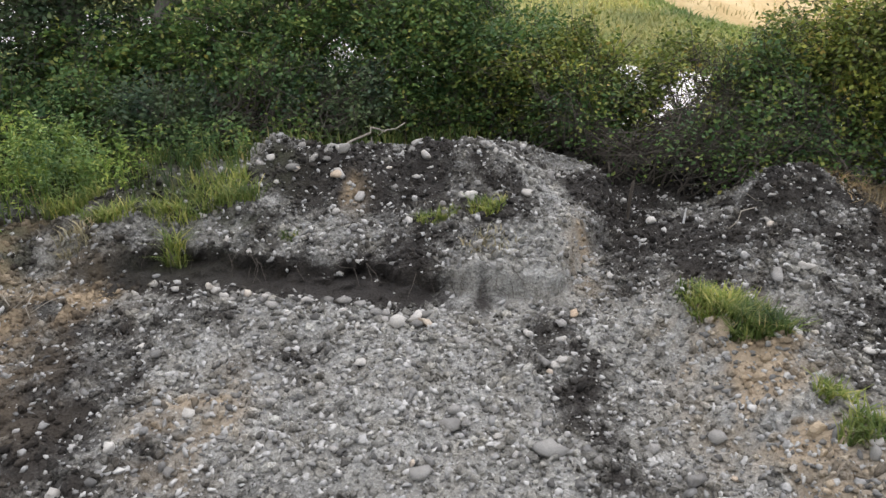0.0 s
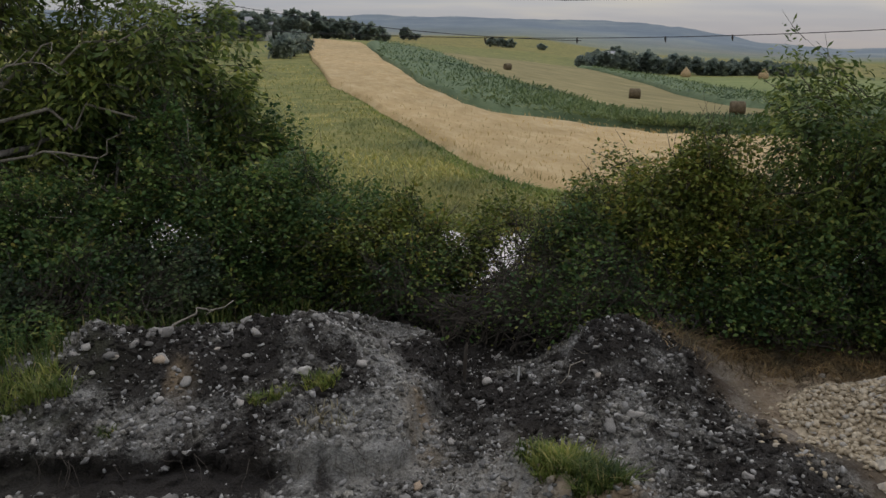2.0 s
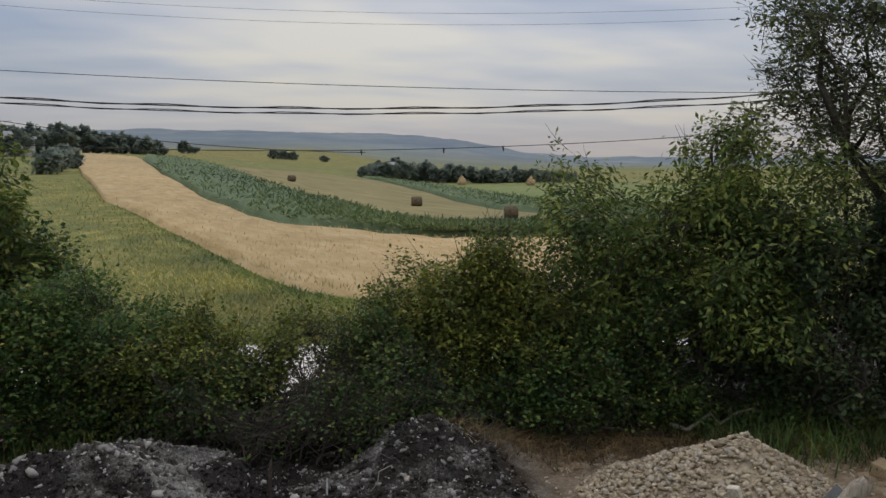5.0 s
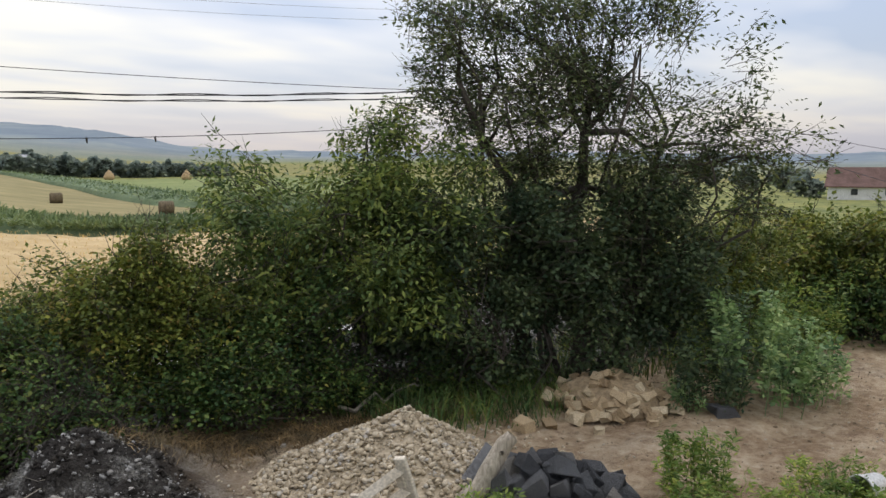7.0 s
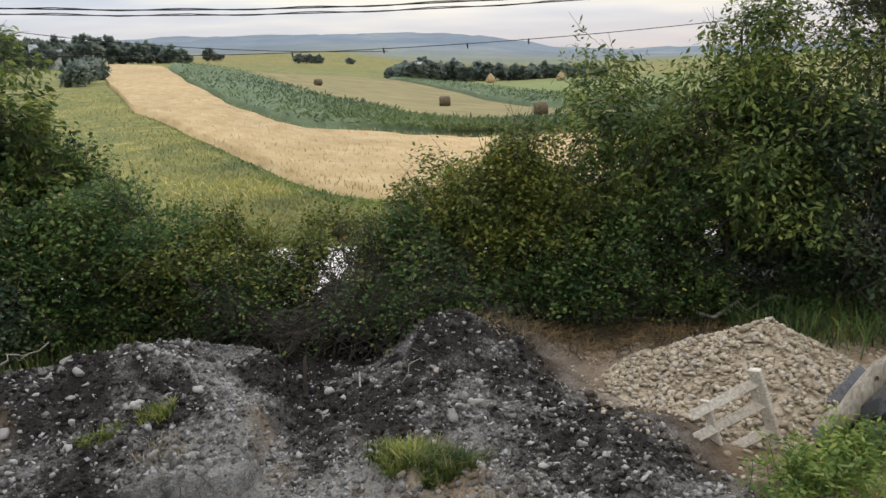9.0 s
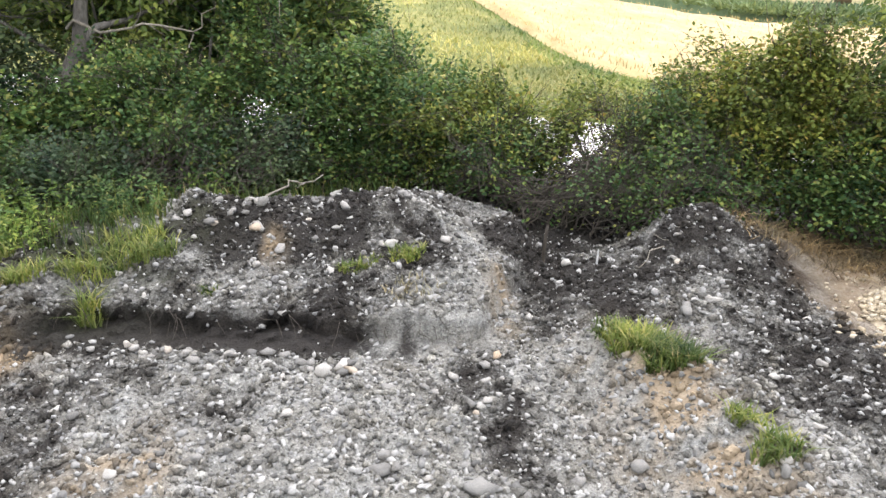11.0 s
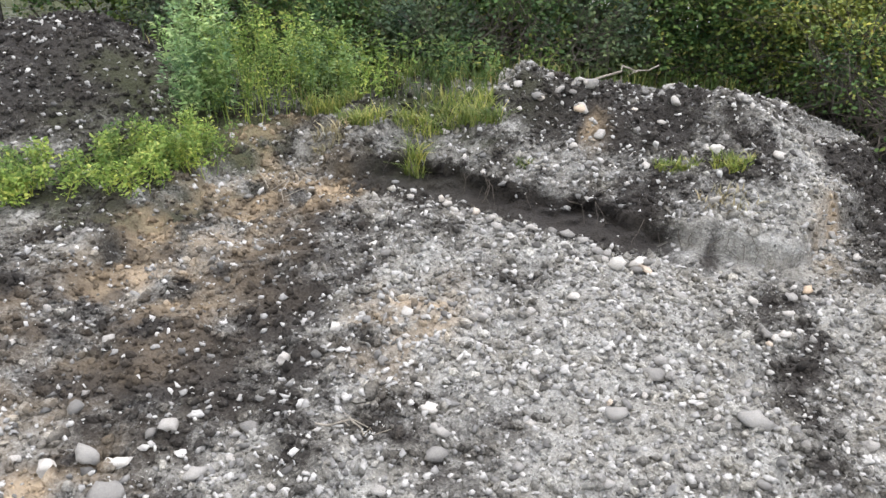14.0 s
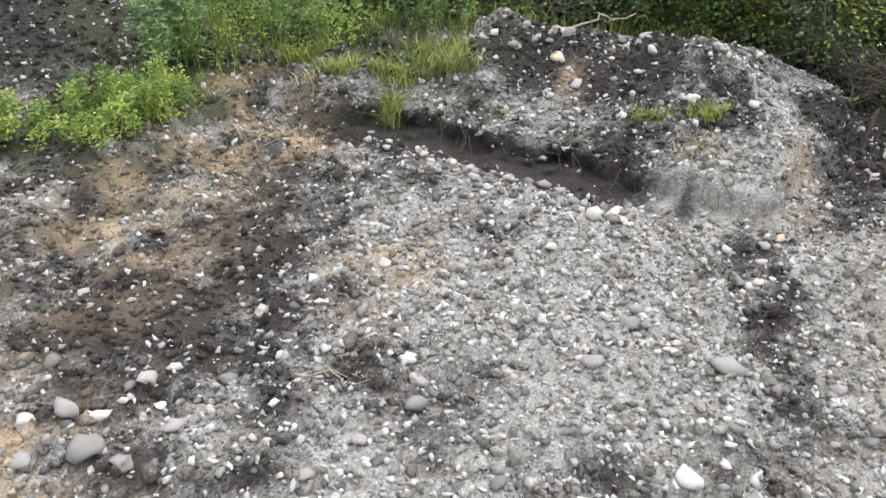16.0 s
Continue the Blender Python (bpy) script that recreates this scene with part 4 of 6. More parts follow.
# tall old tree
trunked("tall_tree", 58.5, 13.5, [(-1.9, 0, 5.4, 0.7, 0.8, 1.3), (-1.0, 0.2, 5.9, 0.8, 0.8, 0.9), (0.1, 0, 5.6, 1.0, 1.0, 1.1), (1.2, 0.2, 5.5, 1.0, 0.9, 1.2), (2.3, 0.1, 5.4, 0.8, 0.8, 0.9), (-0.9, -0.1, 4.2, 1.2, 1.0, 1.0), (0.8, -0.2, 4.0, 1.3, 1.0, 1.0), (2.2, 0, 3.9, 1.0, 0.9, 0.8), (3.3, 0.1, 3.6, 0.8, 0.7, 0.45), (2.7, -0.2, 2.9, 0.8, 0.7, 0.4), (-0.9, 0, 3.2, 1.1, 0.9, 0.8), (0.5, -0.1, 3.0, 1.2, 0.9, 0.8), (1.6, 0, 2.9, 1.0, 0.8, 0.6)], 1800, 0.082, LEAF_TALL, 32,
        "tall spreading tree with thin crown and bare twigs", [(-0.6, (-1.7, 0, 5.8), 0.16), (0.1, (0.2, 0, 5.6), 0.20), (0.7, (1.9, 0.1, 4.4), 0.14), (1.0, (3.2, 0, 3.4), 0.09)], stems=4, per=11, aspect=0.42, hang=0.4, spread=0.2, twigs=0.9, clear=1.5, gaps=-0.3, knots=22, size=1.15)
bush("hedge_bush", 43.5, 14.0, [(0, 0, 1.0, 1.4, 0.9, 0.9), (-1.2, 0, 1.1, 1.0, 0.8, 0.9), (1.2, 0, 1.2, 1.1, 0.8, 1.0)], 1100, 0.07, LEAF_BLUE, 28, "dark shrub behind the young walnut", group=HEDGE)
bush("hedge_bush", -8.0, 14.6, [(0, 0, 2.3, 1.5, 0.9, 1.2), (-1.3, 0.6, 2.3, 1.1, 0.9, 1.2), (1.6, 0, 2.0, 1.1, 0.9, 1.2), (-3.0, 1.2, 2.2, 1.2, 0.9, 1.3)], 1800, 0.08, LEAF_DARK, 29, "tall dark shrub beneath the old walnut", group=HEDGE)
bush("hedge_bush", 53.0, 12.4, [(0, 0, 1.7, 1.1, 0.9, 1.1), (0.9, 0.1, 2.2, 1.0, 0.9, 1.0), (-0.8, 0, 1.8, 0.9, 0.8, 0.9), (0, 0, 0.8, 1.1, 0.8, 0.7)], 1300, 0.075, LEAF_BLUE, 23, "dark bluish shrub between the two trees", group=HEDGE)
bush("hedge_bush", 61.5, 13.2, [(0, 0, 1.4, 1.2, 1.0, 1.3), (0.6, 0, 2.3, 1.1, 0.9, 0.9), (-0.9, 0, 1.9, 0.9, 0.8, 1.0), (1.2, 0.1, 1.2, 0.7, 0.8, 0.9)], 1400, 0.075, LEAF_BLUE, 24, "dark shrub around the foot of the tall tree", group=HEDGE)
bush("hedge_bush", 67.5, 16.0, [(0, 0, 1.3, 1.0, 1.0, 1.0), (0.9, 0.2, 1.5, 0.9, 0.9, 0.9)], 650, 0.075, LEAF_YELLOW, 25, "yellow-green bush in the open hedge gap", group=HEDGE)
bush("hedge_bush", 73.0, 19.0, [(0, 0, 1.3, 1.5, 1.2, 1.1), (1.4, 0.2, 1.4, 1.2, 1.0, 1.0), (-1.3, 0, 1.0, 1.0, 1.0, 0.8)], 1100, 0.085, LEAF_YELLOW, 26, "broad green hedge bush by the track", group=HEDGE)
bush("hedge_bush", 80.0, 19.5, [(0, 0, 1.4, 1.6, 1.2, 1.1), (1.6, 0.2, 1.4, 1.3, 1.0, 1.1), (-1.2, 0, 1.4, 1.1, 1.0, 1.0)], 1100, 0.085, LEAF_YELLOW, 27, "broad green hedge bush by the track", group=HEDGE)
for k, az in enumerate((70.5, 74.5, 78.5, 82.5)):
    bush("hedge_bush", az, 18.0, [(0, 0, 0.5, 0.9, 0.7, 0.55), (0.6, 0.2, 0.6, 0.7, 0.6, 0.5)], 420, 0.08, LEAF_DARK, 360 + k, "low green undergrowth beside the track", clear=0.0, group="undergrowth")
# old walnut at the other side, with bare branches
old_walnut = trunked("old_walnut_tree", -14.0, 14.2, [(0.2, 0, 4.3, 1.3, 1.1, 1.1), (-1.5, 0, 4.5, 1.2, 1.0, 1.1), (1.6, -0.1, 3.9, 1.1, 0.9, 0.9), (2.7, 0, 3.7, 0.9, 0.8, 0.8), (2.9, 0, 2.6, 0.8, 0.7, 0.8), (0.8, -0.3, 3.0, 1.2, 0.8, 0.8), (-3.0, 0, 4.2, 1.2, 1.0, 1.2), (-0.1, 0.7, 2.6, 1.2, 0.8, 0.8), (-2.2, 0.9, 2.8, 1.2, 0.8, 0.9)], 1500, 0.13, LEAF_WALNUT, 33,
        "old walnut tree with grey bare branches", [(-1.15, (-0.6, -0.2, 4.0), 0.26), (-2.4, (-2.6, 0, 4.3), 0.30), (-0.6, (2.6, -0.1, 3.2), 0.09)], GREY_BARK, stems=8, per=11, aspect=0.38, hang=0.8, spread=0.2, twigs=0.8, clear=1.2, gaps=-0.65, knots=24, size=1.1)
gw = np.random.default_rng(41)
for p, q, r in (((-0.6, -0.3, 2.9), (2.0, -1.3, 3.1), 0.035), ((-0.4, -0.2, 3.4), (1.6, -1.2, 4.3), 0.03), ((-1.0, -0.3, 2.4), (0.9, -1.5, 2.5), 0.03), ((-1.4, -0.3, 3.1), (0.2, -1.4, 4.0), 0.028), ((0.2, -0.3, 2.2), (1.5, -1.4, 1.6), 0.022), ((-2.2, -0.3, 2.6), (-0.9, -1.3, 3.6), 0.03), ((-0.5, -0.4, 2.0), (0.6, -1.5, 1.3), 0.02)):
    ln = bent(p, q, gw, 0.05, 8)
    lines = [(ln, np.linspace(r, r * 0.35, 8))]
    for k in (3, 4, 5, 6, 7):
        lines.append((bent(ln[k], ln[k] + gw.normal(size=3) * 0.3 + (0.15, -0.1, 0.1), gw, 0.1, 4), np.linspace(r * 0.4, 0.004, 4)))
    tubes("bare_limb", lines, PALE_BARK, old_walnut, 6)
# ------------------------------------------------------------- stones in the soil
def ico(level, seed, rough=0.22, box=0.0):
    """Corners and faces of a knobbly stone of unit half-width; box flattens its sides."""
    bm = bmesh.new()
    bmesh.ops.create_icosphere(bm, subdivisions=level, radius=1.0)
    v = np.array([p.co[:] for p in bm.verts])
    f = np.array([[q.index for q in t.verts] for t in bm.faces])
    bm.free()
    g = np.random.default_rng(seed)
    o = g.uniform(0, 50, 3)
    k = 1 + rough * vnoise(v[:, 0] + o[0], v[:, 1] + o[1], v[:, 2] + o[2], 1.5)
    for _ in range(9):
        d = g.normal(size=3)
        d /= np.linalg.norm(d)
        cut = g.uniform(0.6, 0.85)
        h = (v * k[:, None]) @ d
        k = np.where(h > cut, k * cut / np.maximum(h, 1e-6), k) if box else k
    return v * k[:, None], f


SMALL_KINDS = [ico(1, 40 + i, 0.9) for i in range(12)]
MID_KINDS = [ico(2, 60 + i, 0.8, float(i % 2)) for i in range(10)]
CUT_KINDS = [ico(2, 80 + i, 0.3, 1.0) for i in range(8)]


def turns(n, g, flat=0.5):
    """Random turns about the upright, with some tilt."""
    a, b, c = g.uniform(0, 2 * np.pi, n), g.normal(size=n) * flat, g.normal(size=n) * flat
    z, o, l = np.zeros(n), np.ones(n), np.stack
    rz = l([l([np.cos(a), -np.sin(a), z], -1), l([np.sin(a), np.cos(a), z], -1), l([z, z, o], -1)], 1)
    rx = l([l([o, z, z], -1), l([z, np.cos(b), -np.sin(b)], -1), l([z, np.sin(b), np.cos(b)], -1)], 1)
    ry = l([l([np.cos(c), z, np.sin(c)], -1), l([z, o, z], -1), l([-np.sin(c), z, np.cos(c)], -1)], 1)
    return rz @ rx @ ry


def scatter(name, at, half, kinds, mat, g, parent=None, flat=0.5, squash=(1.0, 0.8, 0.62), facets=False):
    """Many stones as one mesh."""
    n = len(at)
    which = g.integers(len(kinds), size=n)
    R = turns(n, g, flat)
    sc = half[:, None] * np.array(squash) * g.uniform(0.6, 1.4, (n, 3))
    vs, fs, base = [], [], 0
    for k, (v, f) in enumerate(kinds):
        i = np.where(which == k)[0]
        if not len(i):
            continue
        p = np.einsum("nij,nvj->nvi", R[i], v[None] * sc[i][:, None]) + at[i][:, None]
        vs.append(p.reshape(-1, 3))
        fs.append((f[None] + (base + np.arange(len(i)) * len(v))[:, None, None]).reshape(-1, 3))
        base += len(i) * len(v)
    ob = sheet(name, np.concatenate(vs), np.concatenate(fs), mat, parent)
    return ob if facets else smooth(ob)


def spots(n, g, x0, x1, y0, y1, weight=None):
    x, y = g.uniform(x0, x1, n), g.uniform(y0, y1, n)
    if weight is not None:
        k = g.random(n) < weight(x, y)
        x, y = x[k], y[k]
    return x, y


PALE_STONE = island_mat("pale_limestone", [(0.0, (0.08, 0.077, 0.072)), (0.3, (0.19, 0.187, 0.178)), (0.6, (0.34, 0.336, 0.32)), (0.9, (0.42, 0.412, 0.39)), (1.0, (0.48, 0.47, 0.445))], 0.9, 30, 0.5, 0.01)
FIELD_STONE = island_mat("field_stone", [(0.0, (0.15, 0.145, 0.135)), (0.5, (0.28, 0.27, 0.25)), (0.85, (0.42, 0.40, 0.365)), (0.95, (0.52, 0.50, 0.46)), (1.0, (0.44, 0.34, 0.24))], 0.85, 22, 0.5, 0.01, objectwise=True)
gs = np.random.default_rng(21)


def stony(x, y):
    h, o, t, s = soil_weights(x, y)
    wall = sm(lip(x) - 0.45, lip(x) - 0.2, y) * (1 - sm(lip(x) + 0.02, lip(x) + 0.1, y)) * sm(-3.5, -3.2, x) * (1 - sm(1.2, 1.5, x))
    return (1 - 0.93 * wall) * np.clip(0.9 - 0.55 * s - 0.75 * t + 0.35 * vnoise(x, y, 2, 1.2), 0.03, 1) * ((x > -9.6) | (y > 6))


def pale_w(x, y):
    return stony(x, y) * np.clip(1.0 - soil_weights(x, y)[0] * 0.72, 0.24, 1) * (1 - 0.45 * sm(-2.5, -3.3, x))


def bedded(x, y, half, sink=0.25):
    return np.stack([x, y, land(x, y) + half * (0.62 - 2 * sink * 0.62)], -1)


def with_soil(ob):
    """Clods carry the colour of the ground that they lie on."""
    co = np.empty(len(ob.data.vertices) * 3, np.float32)
    ob.data.vertices.foreach_get("co", co)
    co = co.reshape(-1, 3)
    w_ = np.stack(soil_weights(co[:, 0].astype(float), co[:, 1].astype(float)), -1)
    w_[:, 0] = np.clip(w_[:, 0] + 0.22 * vnoise(co[:, 0], co[:, 1], 8, 9.0), 0, 1)
    w_[:, 3] *= 0.3
    a_ = ob.data.color_attributes.new("soil", "FLOAT_COLOR", "POINT")
    a_.data.foreach_set("color", w_.astype(np.float32).ravel())
    return ob


x, y = spots(62000, gs, -6.2, 5.0, 2.0, 10.6, stony)
hf = 0.007 + 0.045 * gs.random(len(x)) ** 6.0
tagged(with_soil(scatter("earth_clods", bedded(x, y, hf, 0.30), hf, SMALL_KINDS, CLOD, gs, None, 0.6, (1.0, 0.85, 0.75), True)), "crumbly clods of grey marl and dark soil", "soil", kind="stuff")
x, y = spots(42000, gs, -5.6, 5.0, 2.0, 10.6, pale_w)
hf = 0.007 + 0.028 * gs.random(len(x)) ** 2.6
tagged(scatter("gravel_stones", bedded(x, y, hf), hf, SMALL_KINDS, PALE_STONE, gs, None, 0.5, (1.0, 0.8, 0.65), True), "pale limestone gravel scattered through the soil", "stones", kind="stuff")
x, y = spots(5200, gs, -9.8, -5.6, 6.2, 10.2, stony)
hf = 0.012 + 0.04 * gs.random(len(x)) ** 2.5
tagged(with_soil(scatter("soil_clods", bedded(x, y, hf, 0.4), hf, SMALL_KINDS, CLOD, gs, None, 0.6, (1.0, 0.85, 0.75), True)), "dark clods on the heap of topsoil", "stones", kind="stuff")
x, y = spots(1500, gs, -9.8, -5.6, 6.2, 10.2, stony)
hf = 0.010 + 0.03 * gs.random(len(x)) ** 2
tagged(scatter("gravel_stones", bedded(x, y, hf), hf, SMALL_KINDS, PALE_STONE, gs), "pale stones in the heap of topsoil", "stones", kind="stuff")
x, y = spots(5200, gs, 4.8, 16.0, 1.2, 9.6)
hf = 0.006 + 0.022 * gs.random(len(x)) ** 3
tagged(scatter("yard_gravel", bedded(x, y, hf), hf, SMALL_KINDS, island_mat("yard_stone", [(0.0, (0.20, 0.15, 0.10)), (0.6, (0.36, 0.29, 0.20)), (1.0, (0.52, 0.46, 0.36))]), gs), "small stones and crumbs on the tan dirt yard", "stones", kind="stuff")
x, y = spots(3800, gs, -5.4, 4.8, 2.0, 10.3, pale_w)
hf = 0.018 + 0.024 * gs.random(len(x)) ** 1.8
tagged(scatter("limestone_cobbles", bedded(x, y, hf, 0.3), hf, MID_KINDS, PALE_STONE, gs), "fist-sized pale limestone cobbles in the spoil", "stones", kind="stuff")
# the larger stones one by one
stone_meshes = []
for i in range(10):
    bm = bmesh.new()
    v, f = ico(2, 120 + i, 0.9, 1.0)
    pv = [bm.verts.new(p * (1, 0.8, 0.62)) for p in v]
    for t in f:
        bm.faces.new([pv[k] for k in t]).smooth = True
    me = bpy.data.meshes.new("stone")
    bm.to_mesh(me)
    bm.free()
    me.materials.append(FIELD_STONE)
    stone_meshes.append(me)


def stone(x, y, half, rz, tilt=0.2, parent=yard, z=None, meshes=stone_meshes, sink=0.2):
    ob = new("stone", meshes[int(abs(x * 37 + y * 91)) % len(meshes)])
    ob.parent = parent
    ob.matrix_basis = pose(x, y, (float(land(x, y)) if z is None else z) + half * (0.62 - sink), math.degrees(tilt), math.degrees(tilt) * 0.5, rz) @ Matrix.Diagonal((half, half, half, 1))
    return ob


x, y = spots(900, gs, -5.2, 4.6, 2.1, 10.2, pale_w)
for px, py in list(zip(x, y))[:215]:
    stone(px, py, 0.035 + 0.035 * gs.random() ** 2.5, gs.uniform(0, 360), gs.normal() * 0.3)
for px, py, h in ((-3.33, 2.55, 0.085), (-2.98, 2.75, 0.12), (-2.72, 2.70, 0.09), (-3.15, 3.0, 0.08), (-3.5, 2.8, 0.09), (-2.6, 3.05, 0.07), (-1.74, 9.15, 0.11), (-1.2, 9.0, 0.10), (-0.39, 6.45, 0.10), (-0.5, 6.55, 0.06), (0.08, 5.0, 0.095), (0.13, 5.16, 0.075), (0.2, 5.02, 0.05), (0.84, 6.5, 0.06), (1.12, 6.4, 0.06), (-2.51, 3.63, 0.08), (-1.19, 3.68, 0.09), (-0.13, 4.38, 0.09), (0.76, 4.65, 0.11), (-3.34, 2.98, 0.09),
                  (-1.35, 4.1, 0.08), (0.55, 3.55, 0.10), (-1.9, 5.1, 0.07), (1.15, 6.6, 0.07), (1.3, 6.85, 0.06), (0.2, 6.3, 0.09), (2.5, 8.9, 0.09), (-2.35, 4.7, 0.07), (-2.6, 4.3, 0.08), (-3.0, 3.4, 0.09), (0.35, 8.5, 0.10), (1.0, 8.7, 0.09), (-0.9, 8.6, 0.09), (3.2, 6.9, 0.10), (3.5, 7.0, 0.08), (2.1, 5.0, 0.09), (1.8, 4.5, 0.08), (1.9, 4.2, 0.11), (1.6, 4.9, 0.07)):
    stone(px, py, h, gs.uniform(0, 360), gs.normal() * 0.2)


# cobbles along the crest of the block and the top of the mound
for _ in range(46):
    px = gs.uniform(-2.7, 0.65)
    py = float(np.interp(px, [-2.65, -2.2, -1.5, -0.95, -0.4, 0.2, 0.7], [6.7, 7.02, 6.9, 6.84, 6.66, 6.64, 6.35])) + gs.normal() * 0.07
    stone(px, py, 0.035 + 0.05 * gs.random() ** 2, gs.uniform(0, 360), gs.normal() * 0.4)
for _ in range(34):
    px = gs.uniform(-2.2, 1.6)
    stone(px, 9.35 + 0.25 * gs.normal(), 0.04 + 0.05 * gs.random() ** 2, gs.uniform(0, 360), gs.normal() * 0.4)


# ------------------------------------------------------------- grass and weeds
def blades(name, x, y, h, mat, g, parent=None, width=0.008, lean=0.5, z=None, droop=0.0):
    n = len(x)
    z = land(x, y) if z is None else z
    a = g.uniform(0, 2 * np.pi, n)
    h = np.broadcast_to(np.asarray(h, float), (n,)) * g.uniform(0.5, 1.2, n)
    out = h * lean * g.uniform(0.2, 1.2, n)
    ox, oy = np.cos(a), np.sin(a)
    v = np.empty((n, 6, 3))
    w = width * g.uniform(0.7, 1.3, n)
    for k, (t, ww) in enumerate(((0, 1.0), (0.55, 0.85), (1.0, 0.12))):
        bend = out * t ** 1.8
        up = h * (t - droop * t * t)
        for s_, sg in ((0, 1), (1, -1)):
            v[:, 2 * k + s_, 0] = x + ox * bend - oy * w * ww * sg
            v[:, 2 * k + s_, 1] = y + oy * bend + ox * w * ww * sg
            v[:, 2 * k + s_, 2] = z - 0.01 + up
    b = np.arange(n)[:, None] * 6
    f = np.concatenate([b + np.array([[0, 1, 3, 2]]), b + np.array([[2, 3, 5, 4]])])
    return sheet(name, v, f, mat, parent)


def tuft(cx, cy, r, n, h, mat=GRASS, seed=0, label="tuft of green grass on the dug soil", lean=0.7, droop=0.2):
    g = np.random.default_rng(900 + seed)
    a, q = g.uniform(0, 2 * np.pi, n), r * np.sqrt(g.random(n))
    x, y = cx + q * np.cos(a), cy + q * np.sin(a) * 0.7
    return tagged(blades("grass_tuft", x, y, h, mat, g, None, 0.007, lean, None, droop), label, "grass", "grass tufts")


def weed(name, cx, cy, r, stems, h, leaf, mat, seed, label, per=34, group="weeds", aspect=0.35):
    g = np.random.default_rng(1300 + seed)
    foot = (cx, cy, float(land(cx, cy)))
    ob = anchor(name, foot, 0, label, "weed", group)
    lines, at, out = [], [], []
    for _ in range(stems):
        a, q = g.uniform(0, 2 * np.pi), r * math.sqrt(g.random())
        px, py = q * math.cos(a), q * math.sin(a)
        hh = h * g.uniform(0.55, 1.1)
        z0 = float(land(cx + px, cy + py)) - foot[2]
        ln = bent((px, py, z0 - 0.03), (px * 1.25 + g.normal() * 0.06, py * 1.25 + g.normal() * 0.06, z0 + hh), g, 0.03, 5)
        lines.append((ln, np.linspace(0.007, 0.002, 5)))
        t = g.uniform(0.08, 1.0, per) ** 0.8
        p = np.stack([np.interp(t, np.linspace(0, 1, 5), ln[:, k]) for k in range(3)], -1)
        d = np.stack([np.cos(np.arange(per) * 2.4), np.sin(np.arange(per) * 2.4), 0.5 * np.ones(per)], -1)
        reach = (0.03 + 0.10 * (1 - t) * g.random(per))[:, None]
        at.append(p + d * reach)
        out.append(d)
    fol = leaves("foliage", np.concatenate(at), leaf, mat, ob, aspect, 0.1, seed + 5, np.concatenate(out))
    tagged(fol, kind="stuff")
    tagged(tubes("stalk", lines, mat, ob, 4), kind="stuff")
    return ob


for i, (cx, cy, r, n, h, m) in enumerate(((-0.09, 8.25, 0.17, 170, 0.15, GRASS_PALE), (0.12, 8.3, 0.12, 80, 0.11, GRASS_PALE), (0.52, 8.3, 0.2, 210, 0.17, GRASS_PALE), (-2.3, 8.65, 0.28, 260, 0.28, GRASS_PALE), (-2.95, 8.6, 0.4, 420, 0.24, GRASS_PALE), (-3.65, 8.35, 0.3, 300, 0.26, GRASS_PALE), (-2.6, 8.95, 0.4, 360, 0.26, GRASS_PALE), (-1.62, 8.1, 0.1, 50, 0.12, GRASS), (-2.85, 7.98, 0.12, 110, 0.34, GRASS_PALE), (-4.3, 8.9, 0.35, 300, 0.35, GRASS_PALE),
                                          (2.4, 6.5, 0.2, 240, 0.18, GRASS_PALE), (2.58, 6.25, 0.34, 760, 0.26, GRASS_PALE), (2.70, 5.9, 0.26, 480, 0.26, GRASS), (2.93, 5.0, 0.16, 150, 0.2, GRASS_PALE), (2.95, 4.55, 0.2, 220, 0.22, GRASS_PALE), (2.3, 6.6, 0.16, 120, 0.14, GRASS), (-3.9, 8.0, 0.22, 150, 0.2, STRAW), (0.55, 7.75, 0.3, 90, 0.16, STRAW), (-6.4, 4.9, 0.4, 260, 0.12, GRASS))):
    tuft(cx, cy, r, n, h, m, i, "tuft of dry straw at the trench lip" if m is STRAW else "tuft of green grass on the dug soil", 0.8, 0.35)
# coarse grass at the hedge foot
gg = np.random.default_rng(77)
x, y = spots(9500, gg, -7.0, 0.8, 8.6, 12.2, lambda x, y: sm(8.5, 10.0, y + 0.35 * (x + 2.0) * (x > -2.6) * -1.0 - 1.3 * (x > -2.4)) * 0.9)
tagged(blades("hedge_grass", x, y, 0.30, GRASS, gg, None, 0.008, 0.6, None, 0.15), "rank grass along the hedge foot", "grass", kind="stuff")
x, y = spots(3800, gg, 7.8, 12.0, 6.0, 9.6, lambda x, y: sm(0.0, 0.8, (x * 0.55 + y * 0.83) - 9.8) * 0.9)
tagged(blades("hedge_grass", x, y, 0.6, LEAF_DARK, gg, None, 0.008, 1.0, None, 0.4), "dark rank grass under the trees", "grass", kind="stuff")
x, y = spots(9000, gg, 11.5, 24.0, 0.0, 9.0, lambda x, y: sm(0, 1.0, y - np.interp(x, [11, 13.5, 15, 17, 24], [6.0, 4.6, 3.9, 3.9, 4.4])) * 0.9)
tagged(blades("verge_grass", x, y, 0.4, GRASS, gg, None, 0.012, 0.6, None, 0.15), "green verge grass beside the dirt track", "grass", kind="stuff")
x, y = spots(11000, gg, 4.5, 9.0, 7.2, 10.6, lambda x, y: np.clip(1.3 - 1.3 * np.abs((x * 0.42 + y * 0.9) - 10.5), 0, 1) * 0.8)
